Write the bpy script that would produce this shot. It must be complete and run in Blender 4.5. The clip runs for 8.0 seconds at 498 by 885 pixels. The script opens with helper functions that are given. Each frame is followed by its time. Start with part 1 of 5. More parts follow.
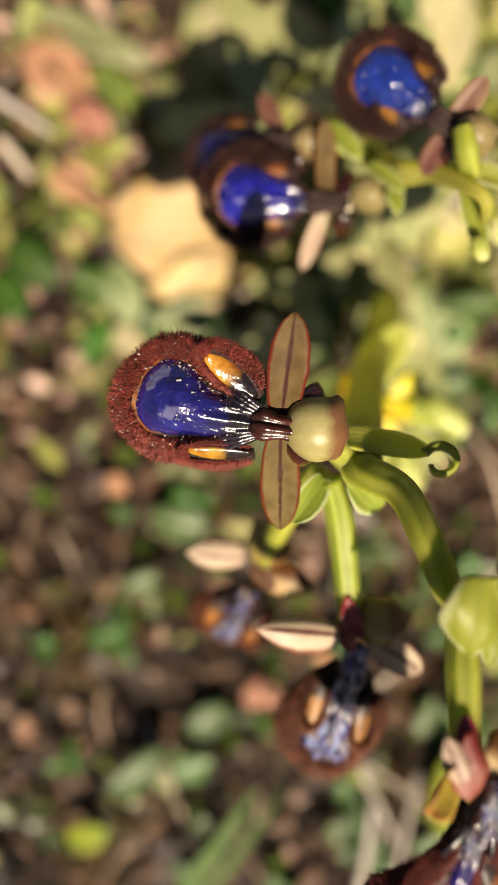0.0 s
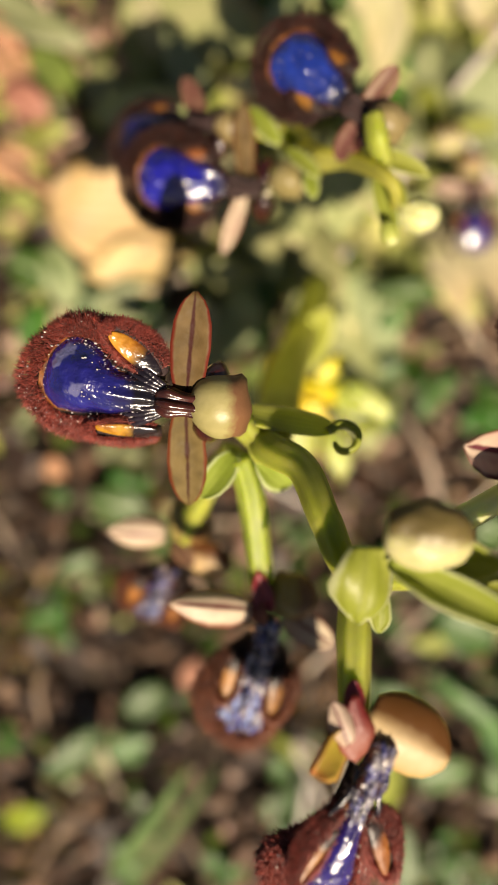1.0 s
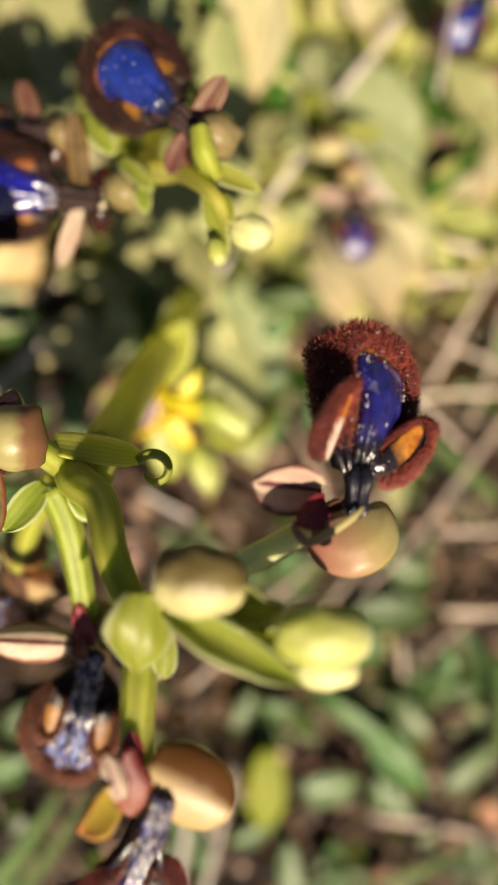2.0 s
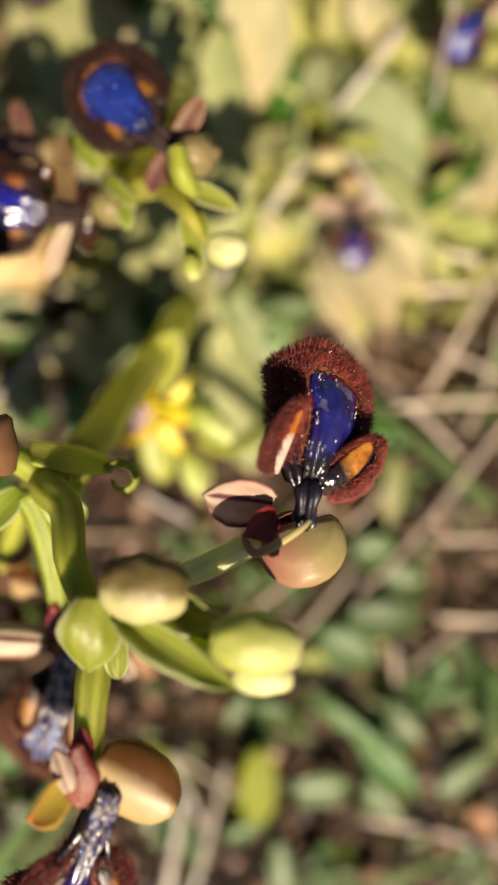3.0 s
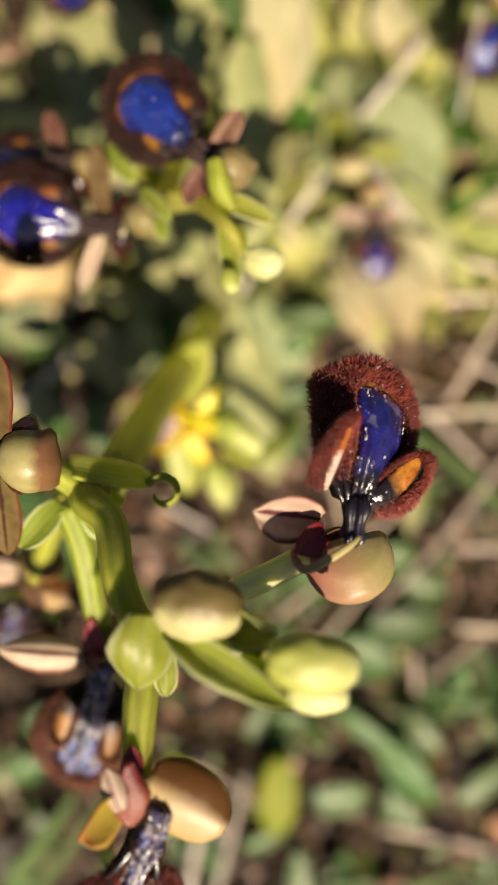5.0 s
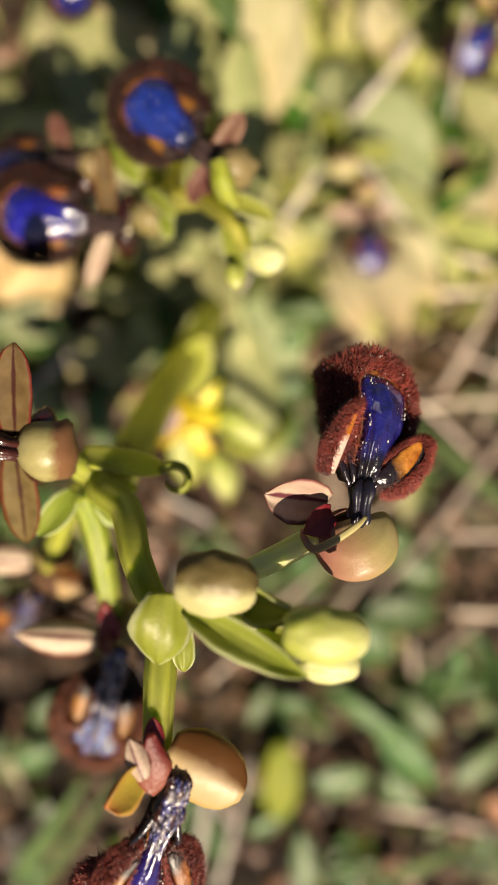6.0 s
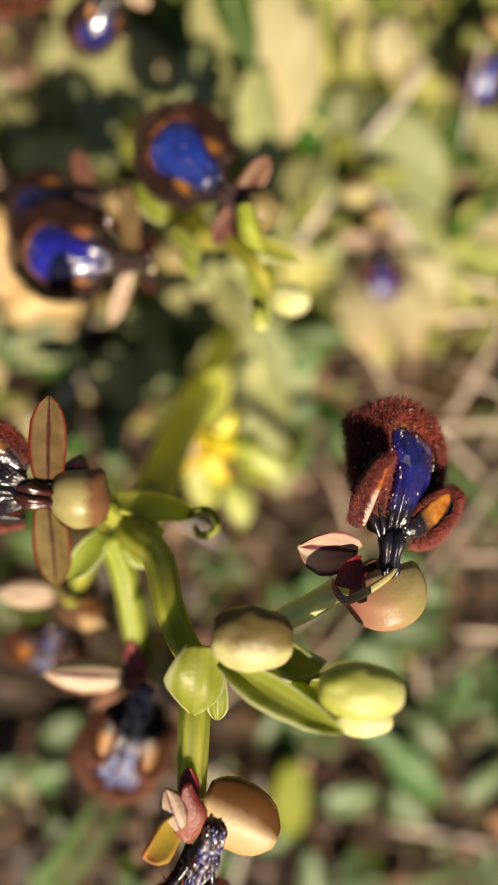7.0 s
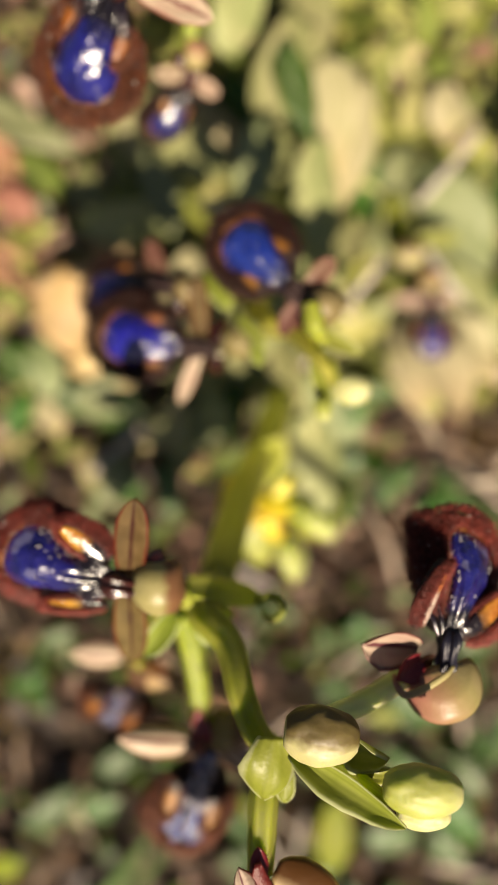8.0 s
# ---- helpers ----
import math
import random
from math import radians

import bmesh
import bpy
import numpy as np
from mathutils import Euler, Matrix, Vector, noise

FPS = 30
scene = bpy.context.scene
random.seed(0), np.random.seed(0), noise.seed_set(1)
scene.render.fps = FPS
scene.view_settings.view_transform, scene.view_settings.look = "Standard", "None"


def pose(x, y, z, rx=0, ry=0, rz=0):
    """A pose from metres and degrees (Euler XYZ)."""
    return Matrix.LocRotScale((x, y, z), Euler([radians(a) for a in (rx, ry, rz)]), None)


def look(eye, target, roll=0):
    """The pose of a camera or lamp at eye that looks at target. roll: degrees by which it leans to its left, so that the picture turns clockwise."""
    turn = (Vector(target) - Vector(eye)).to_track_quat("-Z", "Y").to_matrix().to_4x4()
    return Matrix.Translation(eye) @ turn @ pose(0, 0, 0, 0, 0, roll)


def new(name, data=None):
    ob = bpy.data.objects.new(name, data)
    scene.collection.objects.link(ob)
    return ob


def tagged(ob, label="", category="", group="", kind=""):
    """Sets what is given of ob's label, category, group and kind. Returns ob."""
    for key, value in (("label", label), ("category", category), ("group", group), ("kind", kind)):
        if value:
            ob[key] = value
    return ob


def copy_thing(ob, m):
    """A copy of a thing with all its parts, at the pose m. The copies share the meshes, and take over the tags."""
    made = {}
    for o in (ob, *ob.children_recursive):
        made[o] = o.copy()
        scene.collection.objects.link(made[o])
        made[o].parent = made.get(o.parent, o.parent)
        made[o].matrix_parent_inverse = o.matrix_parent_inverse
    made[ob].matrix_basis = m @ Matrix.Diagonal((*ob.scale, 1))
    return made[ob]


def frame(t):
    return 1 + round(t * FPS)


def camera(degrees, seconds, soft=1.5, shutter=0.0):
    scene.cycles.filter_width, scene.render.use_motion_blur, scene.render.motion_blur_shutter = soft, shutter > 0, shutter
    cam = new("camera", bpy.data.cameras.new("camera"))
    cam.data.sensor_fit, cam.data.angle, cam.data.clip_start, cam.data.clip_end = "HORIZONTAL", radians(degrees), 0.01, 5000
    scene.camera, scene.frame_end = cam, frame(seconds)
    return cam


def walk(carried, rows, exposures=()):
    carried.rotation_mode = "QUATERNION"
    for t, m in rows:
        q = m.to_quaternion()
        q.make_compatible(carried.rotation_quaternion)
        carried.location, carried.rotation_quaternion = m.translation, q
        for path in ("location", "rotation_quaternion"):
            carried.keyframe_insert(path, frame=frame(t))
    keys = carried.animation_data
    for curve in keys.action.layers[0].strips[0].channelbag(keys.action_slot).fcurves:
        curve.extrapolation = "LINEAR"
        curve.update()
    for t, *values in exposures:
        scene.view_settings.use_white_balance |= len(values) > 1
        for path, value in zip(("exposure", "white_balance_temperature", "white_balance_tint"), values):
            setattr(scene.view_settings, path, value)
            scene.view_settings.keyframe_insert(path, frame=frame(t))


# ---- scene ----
# A patch of spring turf with mirror orchids, seen from just above the flowers.
# ---------------- camera ----------------
cam = camera(36.00, 8.0, soft=1.2)
cam.data.dof.use_dof = True
cam.data.dof.focus_distance = 0.0768
cam.data.dof.aperture_fstop = 12.5
walk(cam, [
    (0.0, pose(0.00079, -0.00001, 0.16235, 0.190, 0.382, -0.139)),
    (0.5, pose(0.00026, 0.00062, 0.16281, -0.163, -0.555, -0.041)),
    (1.0, pose(0.00737, -0.00149, 0.16431, -0.451, -1.911, 0.040)),
    (1.5, pose(0.01232, -0.00126, 0.16394, -0.808, -3.720, -0.433)),
    (2.0, pose(0.02397, 0.00254, 0.16164, -1.095, -4.593, 0.007)),
    (2.2, pose(0.02888, 0.00180, 0.16171, -0.932, -3.816, -0.126)),
    (3.3, pose(0.03161, 0.00483, 0.16576, -1.474, -1.841, 1.197)),
    (3.5, pose(0.03047, 0.00260, 0.16463, -0.963, -2.614, 1.015)),
    (4.0, pose(0.03020, 0.00237, 0.16435, -0.889, -2.827, 1.030)),
    (4.2, pose(0.02897, 0.00196, 0.16418, -0.813, -2.581, 1.043)),
    (5.3, pose(0.02653, 0.00694, 0.16476, -1.250, -1.950, 1.080)),
    (5.5, pose(0.02702, 0.00738, 0.16445, -0.937, -1.785, 1.016)),
    (6.0, pose(0.02425, 0.00429, 0.16830, -1.231, -3.030, 0.293)),
    (6.5, pose(0.02722, 0.00494, 0.16831, -1.427, -2.070, 0.863)),
    (7.0, pose(0.02000, 0.01013, 0.16923, -1.645, -3.634, 0.537)),
    (7.5, pose(0.01806, 0.01362, 0.17093, -1.576, -2.382, 0.921)),
    (8.0, pose(0.01530, 0.02194, 0.17483, -2.013, -1.229, 1.367)),
], exposures=[(0.0, 0.92, 7700, 14), (2.0, 0.93, 7700, 14), (4.0, 0.82, 7700, 14), (5.5, 0.88, 7700, 14), (8.0, 0.84, 7700, 14)])

# ---------------- light ----------------
SUN_DIR = Vector((0.13, -0.78, 1.0)).normalized()      # towards the sun
sky_world = bpy.data.worlds.new("sky")
scene.world = sky_world
sky_world.use_nodes = True
wn = sky_world.node_tree
sky = wn.nodes.new("ShaderNodeTexSky")
sky.sky_type = "NISHITA"
sky.sun_disc = False
sky.sun_elevation = math.asin(SUN_DIR.z)
sky.sun_rotation = math.atan2(SUN_DIR.x, SUN_DIR.y)
wn.links.new(sky.outputs[0], wn.nodes["Background"].inputs[0])
wn.nodes["Background"].inputs[1].default_value = 0.027
sun_data = bpy.data.lights.new("sun", "SUN")
sun_data.energy = 4.8
sun_data.angle = radians(0.53)
sun_data.color = (1.0, 0.92, 0.80)
sun = new("sun", sun_data)
sun.matrix_world = look(SUN_DIR * 2.0, (0, 0, 0))

# ---------------- materials ----------------


def mat(name, c1, c2, s=250, rough=0.5, bump=0.25, bs=1800, trans=0.0, coat=0.0, vary=0.25, stripe=None, edge=None,
        veins=0, tip=None, island=None, spots=None, spec=0.5, sss=0.0, flank=None, deep=0.0004):
    """A procedural surface: two colours mottled at s per metre, fine relief at bs per metre, and, along the sheet's own
    coordinates, a middle stripe, a margin, parallel veins and a coloured end."""
    m = bpy.data.materials.new(name)
    m.use_nodes = True
    nt = m.node_tree
    N, L = nt.nodes, nt.links
    bsdf = N["Principled BSDF"]
    tc = N.new("ShaderNodeTexCoord")

    def noise_at(scale, detail=4.0):
        n = N.new("ShaderNodeTexNoise")
        n.inputs["Scale"].default_value = scale
        n.inputs["Detail"].default_value = detail
        L.new(tc.outputs["Object"], n.inputs["Vector"])
        return n.outputs[0]

    def ramp(value, a, b, ca=(0, 0, 0, 1), cb=(1, 1, 1, 1)):
        if a > b:
            a, b, ca, cb = b, a, cb, ca
        r = N.new("ShaderNodeValToRGB")
        r.color_ramp.elements[0].position, r.color_ramp.elements[1].position = a, b
        r.color_ramp.elements[0].color, r.color_ramp.elements[1].color = ca, cb
        L.new(value, r.inputs[0])
        return r.outputs[0]

    def mix(fac, a, b):
        x = N.new("ShaderNodeMix")
        x.data_type = "RGBA"
        L.new(fac, x.inputs[0])
        for slot, v in ((6, a), (7, b)):
            if isinstance(v, tuple):
                x.inputs[slot].default_value = (*v, 1)
            else:
                L.new(v, x.inputs[slot])
        return x.outputs[2]

    def math_node(op, a, b=None):
        x = N.new("ShaderNodeMath")
        x.operation = op
        for slot, v in ((0, a), (1, b)):
            if isinstance(v, (int, float)):
                x.inputs[slot].default_value = v
            elif v is not None:
                L.new(v, x.inputs[slot])
        return x.outputs[0]

    colour = mix(ramp(noise_at(s), 0.36, 0.64), c1, c2)
    height = noise_at(bs, 3.0)
    if island:
        geo = N.new("ShaderNodeNewGeometry")
        r = N.new("ShaderNodeValToRGB")
        while len(r.color_ramp.elements) < len(island):
            r.color_ramp.elements.new(1.0)
        for k, c in enumerate(island):
            r.color_ramp.elements[k].position = k / (len(island) - 1)
            r.color_ramp.elements[k].color = (*c, 1)
        L.new(geo.outputs["Random Per Island"], r.inputs[0])
        mott = ramp(noise_at(s), 0.3, 0.7, (0.6, 0.6, 0.6, 1), (1.1, 1.1, 1.1, 1))
        x = N.new("ShaderNodeMix")
        x.data_type, x.blend_type = "RGBA", "MULTIPLY"
        x.inputs[0].default_value = 1.0
        L.new(r.outputs[0], x.inputs[6])
        L.new(mott, x.inputs[7])
        colour = x.outputs[2]
    if stripe or edge or veins or tip or flank:
        uv = N.new("ShaderNodeSeparateXYZ")
        L.new(tc.outputs["UV"], uv.inputs[0])
        off = math_node("ABSOLUTE", math_node("SUBTRACT", uv.outputs[0], 0.5))
        wob = math_node("MULTIPLY", math_node("SUBTRACT", noise_at(700), 0.5), 0.10)
        off2 = math_node("ADD", off, wob)
        if veins:
            wave = math_node("SINE", math_node("MULTIPLY", uv.outputs[0], veins * 6.283))
            v01 = ramp(wave, 0.0, 1.0)
            dark = tuple(0.72 * c for c in c1)
            faint = math_node("MULTIPLY", v01, 0.35)
            colour = mix(faint, colour, dark)
            height = math_node("ADD", height, math_node("MULTIPLY", wave, 0.35))
        # flank: another tone on one side, for painted sun or shade
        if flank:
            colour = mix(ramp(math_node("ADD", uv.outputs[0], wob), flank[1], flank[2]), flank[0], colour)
        if tip:
            colour = mix(ramp(math_node("ADD", uv.outputs[1], math_node("MULTIPLY", wob, 2.0)), tip[1], tip[2]), colour, tip[0])
        if edge:
            colour = mix(ramp(off2, 0.5 - edge[1] - 0.03, 0.5 - edge[1] + 0.03), colour, edge[0])
        if stripe:
            colour = mix(ramp(off2, stripe[1] - 0.02, stripe[1] + 0.03), stripe[0], colour)
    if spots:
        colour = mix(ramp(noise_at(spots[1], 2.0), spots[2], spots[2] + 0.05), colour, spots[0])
    if vary:
        info = N.new("ShaderNodeObjectInfo")
        hsv = N.new("ShaderNodeHueSaturation")
        L.new(math_node("ADD", math_node("MULTIPLY", info.outputs["Random"], 2 * vary), 1.0 - vary), hsv.inputs["Value"])
        L.new(math_node("ADD", math_node("MULTIPLY", info.outputs["Random"], 0.03), 0.485), hsv.inputs["Hue"])
        L.new(colour, hsv.inputs["Color"])
        colour = hsv.outputs[0]
    L.new(colour, bsdf.inputs["Base Color"])
    L.new(ramp(noise_at(bs * 0.4), 0.2, 0.8, (rough * 0.8,) * 3 + (1,), (min(1, rough * 1.25),) * 3 + (1,)), bsdf.inputs["Roughness"])
    bsdf.inputs["Specular IOR Level"].default_value = spec
    bsdf.inputs["Coat Weight"].default_value = coat
    bsdf.inputs["Coat Roughness"].default_value = 0.12
    if sss:
        bsdf.inputs["Subsurface Weight"].default_value = sss
        bsdf.inputs["Subsurface Radius"].default_value = (0.8, 1.0, 0.25)
        bsdf.inputs["Subsurface Scale"].default_value = 0.005
    b = N.new("ShaderNodeBump")
    b.inputs["Strength"].default_value = bump
    b.inputs["Distance"].default_value = deep
    L.new(height, b.inputs["Height"])
    L.new(b.outputs[0], bsdf.inputs["Normal"])
    if trans:
        t = N.new("ShaderNodeBsdfTranslucent")
        L.new(colour, t.inputs[0])
        ms = N.new("ShaderNodeMixShader")
        ms.inputs[0].default_value = trans
        L.new(bsdf.outputs[0], ms.inputs[1])
        L.new(t.outputs[0], ms.inputs[2])
        L.new(ms.outputs[0], N["Material Output"].inputs["Surface"])
    return m


SOIL = mat("soil", (0.012, 0.007, 0.003), (0.035, 0.020, 0.009), s=180, rough=0.95, bump=1.0, bs=900, vary=0)
LITTER = mat("dry_litter", (0.2, 0.15, 0.1), (0.3, 0.2, 0.15), s=500, rough=0.5, bump=0.6, vary=0,
             island=[(0.010, 0.005, 0.002), (0.026, 0.013, 0.006), (0.05, 0.024, 0.011), (0.11, 0.055, 0.028), (0.010, 0.005, 0.002), (0.26, 0.14, 0.085), (0.012, 0.006, 0.003), (0.045, 0.017, 0.007), (0.020, 0.009, 0.003), (0.016, 0.007, 0.003), (0.025, 0.011, 0.004), (0.34, 0.21, 0.13)])
CHIPS = mat("pinkish_chips", (0.3, 0.2, 0.15), (0.4, 0.3, 0.2), s=500, rough=0.32, bump=0.5, vary=0,
            island=[(0.16, 0.07, 0.045), (0.40, 0.24, 0.17), (0.26, 0.12, 0.08), (0.52, 0.36, 0.27)])
DRY = mat("dry_grass", (0.3, 0.22, 0.15), (0.4, 0.3, 0.2), s=500, rough=0.34, bump=0.5, vary=0,
          island=[(0.10, 0.055, 0.030), (0.36, 0.26, 0.18), (0.20, 0.12, 0.07), (0.58, 0.46, 0.35), (0.30, 0.20, 0.13)])
MOSS = mat("moss", (0.1, 0.09, 0.02), (0.2, 0.13, 0.03), s=600, rough=0.5, vary=0, trans=0.2,
           island=[(0.05, 0.045, 0.008), (0.22, 0.17, 0.02), (0.30, 0.14, 0.02), (0.12, 0.13, 0.02)])
HERB = mat("small_herbs", (0.05, 0.1, 0.02), (0.1, 0.16, 0.05), s=300, rough=0.32, trans=0.3, vary=0,
           island=[(0.014, 0.050, 0.004), (0.035, 0.085, 0.008), (0.12, 0.17, 0.025), (0.025, 0.065, 0.006), (0.20, 0.25, 0.07)])
TURF = mat("turf_leaf", (0.2, 0.2, 0.05), (0.4, 0.4, 0.1), s=150, rough=0.55, trans=0.3, vary=0,
           island=[(0.07, 0.12, 0.015), (0.34, 0.38, 0.07), (0.56, 0.54, 0.17), (0.24, 0.31, 0.05), (0.64, 0.58, 0.26), (0.42, 0.46, 0.14), (0.14, 0.20, 0.03)])
STRAW = mat("dry_straw", (0.42, 0.33, 0.25), (0.56, 0.47, 0.38), s=300, rough=0.6, bump=0.5, bs=1500, vary=0.25, veins=3)
TWIG = mat("grey_twig", (0.36, 0.31, 0.27), (0.55, 0.50, 0.45), s=260, rough=0.65, bump=0.5, vary=0.15, veins=3)
LEAF_PALE = mat("pale_orchid_leaf", (0.28, 0.32, 0.12), (0.41, 0.40, 0.19), s=120, rough=0.5, bump=0.2, trans=0.3, vary=0.2, veins=9,
                spots=((0.5, 0.42, 0.22), 260, 0.62))
LEAF_CREAM = mat("withering_orchid_leaf", (0.44, 0.41, 0.22), (0.52, 0.47, 0.29), s=110, rough=0.5, bump=0.3, trans=0.25, vary=0.12, veins=9,
                 tip=((0.52, 0.41, 0.21), 0.55, 1.0), spots=((0.40, 0.28, 0.13), 300, 0.68))
LEAF_YELLOW = mat("yellowed_leaf", (0.56, 0.40, 0.15), (0.64, 0.50, 0.28), s=110, rough=0.65, bump=0.3, trans=0.25, vary=0.1, veins=8,
                  spots=((0.3, 0.14, 0.04), 300, 0.66))
LEAF_GREY = mat("grey_green_leaf", (0.20, 0.24, 0.10), (0.31, 0.34, 0.18), s=140, rough=0.5, bump=0.25, trans=0.25, vary=0.2, veins=10)
LEAF_GREEN = mat("green_leaf", (0.018, 0.080, 0.004), (0.050, 0.145, 0.010), s=200, rough=0.42, bump=0.4, trans=0.3, vary=0.35, stripe=((0.16, 0.25, 0.09), 0.02))
LEAF_SILVER = mat("silvery_green_leaf", (0.028, 0.080, 0.008), (0.065, 0.125, 0.020), s=200, rough=0.42, bump=0.4, trans=0.25, vary=0.2, stripe=((0.4, 0.45, 0.3), 0.02))
LEAF_LIME = mat("lime_leaf", (0.20, 0.30, 0.010), (0.32, 0.36, 0.015), s=160, rough=0.6, bump=0.3, trans=0.4, vary=0.1, veins=5)
BLADE = mat("grass_blade", (0.05, 0.11, 0.018), (0.12, 0.18, 0.05), s=200, rough=0.65, bump=0.4, trans=0.3, vary=0.25, veins=6)
RED_LITTER = mat("reddish_dead_leaf", (0.34, 0.14, 0.08), (0.44, 0.24, 0.15), s=200, rough=0.6, bump=0.5, trans=0.15, vary=0.2, veins=4)
STEM = mat("fresh_stem", (0.25, 0.29, 0.040), (0.33, 0.36, 0.070), s=140, rough=0.5, bump=0.15, sss=1.0, trans=0.20, vary=0.06, veins=6, spec=0.35)
# Paler than STEM: sunlight on one ovary put into its base colour.
STEM_SUNLIT = mat("sunlit_ovary", (0.52, 0.58, 0.18), (0.64, 0.66, 0.34), s=140, rough=0.42, bump=0.08, sss=0.5, trans=0.15, vary=0.05, veins=3)
# Brightened copy of STEM; its colour stands in for sun glowing through shaded stems.
STEM_LOW = mat("sun_glow_stem", (0.70, 0.69, 0.20), (0.77, 0.75, 0.26), s=140, rough=0.5, bump=0.12, trans=0.8, vary=0.05, veins=4)
BRACT = mat("bract", (0.32, 0.38, 0.050), (0.42, 0.46, 0.10), s=200, rough=0.42, bump=0.15, trans=0.5, vary=0.1, veins=4, edge=((0.60, 0.64, 0.34), 0.09))
BUD = mat("green_bud", (0.26, 0.31, 0.05), (0.36, 0.39, 0.12), s=180, rough=0.5, bump=0.15, sss=0.5, vary=0.10, tip=((0.40, 0.42, 0.19), 0.72, 1.0))
BUD_PALE = mat("cream_bud", (0.42, 0.42, 0.18), (0.46, 0.45, 0.24), s=180, rough=0.5, bump=0.2, sss=0.5, vary=0.05, veins=3)
# Olive bud with shade painted brown on top and sunlight cream on the flank.
BUD_SHADED = mat("half_shaded_olive_bud", (0.075, 0.052, 0.014), (0.13, 0.092, 0.030), s=180, rough=0.5, bump=0.1, sss=0.2, vary=0.06,
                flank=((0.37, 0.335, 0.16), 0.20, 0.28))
SEPAL = mat("striped_sepal", (0.12, 0.080, 0.026), (0.19, 0.13, 0.048), s=420, rough=0.6, bump=0.15, trans=0.4, vary=0.08, spec=0.2,
            stripe=((0.050, 0.010, 0.003), 0.045), edge=((0.15, 0.030, 0.010), 0.08))
SEPAL_PINK = mat("rosy_sepal", (0.56, 0.46, 0.33), (0.50, 0.35, 0.26), s=420, rough=0.5, bump=0.3, trans=0.3, vary=0.08, veins=3,
                 stripe=((0.14, 0.03, 0.03), 0.05), edge=((0.22, 0.07, 0.045), 0.07))
SEPAL_ROSE = mat("dull_rosy_sepal", (0.22, 0.13, 0.075), (0.18, 0.085, 0.055), s=300, rough=0.5, bump=0.2, trans=0.3, vary=0.1,
                 stripe=((0.11, 0.025, 0.02), 0.06), edge=((0.24, 0.08, 0.05), 0.06))
# The dark flank paints shade over one half of the amber sepal.
SEPAL_WARM = mat("half_shaded_amber_sepal", (0.58, 0.40, 0.19), (0.62, 0.47, 0.26), s=240, rough=0.45, bump=0.06, trans=0.45, vary=0.08,
                 flank=((0.15, 0.055, 0.014), 0.34, 0.60), edge=((0.60, 0.42, 0.14), 0.03))
SEPAL_OLIVE = mat("olive_brown_sepal", (0.28, 0.21, 0.06), (0.38, 0.30, 0.10), s=240, rough=0.4, bump=0.06, trans=0.3, vary=0.08,
                  tip=((0.20, 0.10, 0.03), 0.55, 0.40), edge=((0.48, 0.36, 0.12), 0.05))
SEPAL_FLAME = mat("flame_red_throat", (0.13, 0.013, 0.008), (0.22, 0.045, 0.022), s=420, rough=0.5, bump=0.3, trans=0.3, vary=0.08,
                  tip=((0.27, 0.085, 0.045), 0.30, 0.75))
SEPAL_LIME = mat("olive_amber_sepal", (0.38, 0.33, 0.04), (0.42, 0.27, 0.05), s=240, rough=0.4, bump=0.15, trans=0.35, vary=0.08,
                 tip=((0.50, 0.17, 0.04), 0.75, 1.05), edge=((0.56, 0.34, 0.08), 0.05))
HOOD = mat("hood_sepal", (0.30, 0.255, 0.10), (0.38, 0.32, 0.15), s=260, rough=0.42, bump=0.10, trans=0.22, vary=0.05, veins=3,
           tip=((0.20, 0.085, 0.045), 0.54, 0.64), edge=((0.36, 0.15, 0.09), 0.04))
HOOD_OLIVE = mat("olive_hood_sepal", (0.20, 0.15, 0.06), (0.27, 0.21, 0.10), s=300, rough=0.45, bump=0.1, trans=0.2, vary=0.12, veins=5,
                 edge=((0.40, 0.24, 0.14), 0.06))
HOOD_PINK = mat("rosy_hood_sepal", (0.34, 0.29, 0.11), (0.40, 0.32, 0.15), s=300, rough=0.42, bump=0.10, bs=2600, trans=0.2, vary=0.06, veins=5,
                edge=((0.58, 0.48, 0.20), 0.05), tip=((0.36, 0.14, 0.11), 0.30, 0.80))
PETAL_DARK = mat("maroon_petal", (0.012, 0.003, 0.003), (0.045, 0.008, 0.006), s=500, rough=0.22, bump=0.3, coat=0.5, vary=0.1)
PETAL_RED = mat("crimson_petal", (0.14, 0.008, 0.010), (0.24, 0.025, 0.024), s=500, rough=0.4, bump=0.3, trans=0.15, vary=0.1)
VELVET = mat("maroon_velvet", (0.010, 0.004, 0.003), (0.026, 0.008, 0.006), s=700, rough=0.75, bump=0.8, vary=0.1)
HAIR = mat("rusty_hair", (0.17, 0.028, 0.020), (0.27, 0.060, 0.042), s=500, rough=0.38, bump=0, vary=0,
           island=[(0.055, 0.008, 0.006), (0.20, 0.030, 0.022), (0.34, 0.068, 0.048), (0.11, 0.017, 0.012)])
HAIR_AMBER = mat("amber_brown_hair", (0.1, 0.03, 0.015), (0.2, 0.07, 0.02), s=500, rough=0.45, bump=0, vary=0,
                 island=[(0.020, 0.006, 0.004), (0.11, 0.020, 0.013), (0.20, 0.055, 0.014), (0.05, 0.011, 0.008), (0.24, 0.075, 0.018), (0.03, 0.008, 0.005)])
HAIR_DARK = mat("dark_hair", (0.05, 0.015, 0.01), (0.1, 0.03, 0.02), s=500, rough=0.45, bump=0, vary=0,
                island=[(0.007, 0.003, 0.002), (0.022, 0.005, 0.004), (0.060, 0.012, 0.006), (0.014, 0.004, 0.003), (0.09, 0.022, 0.007)])
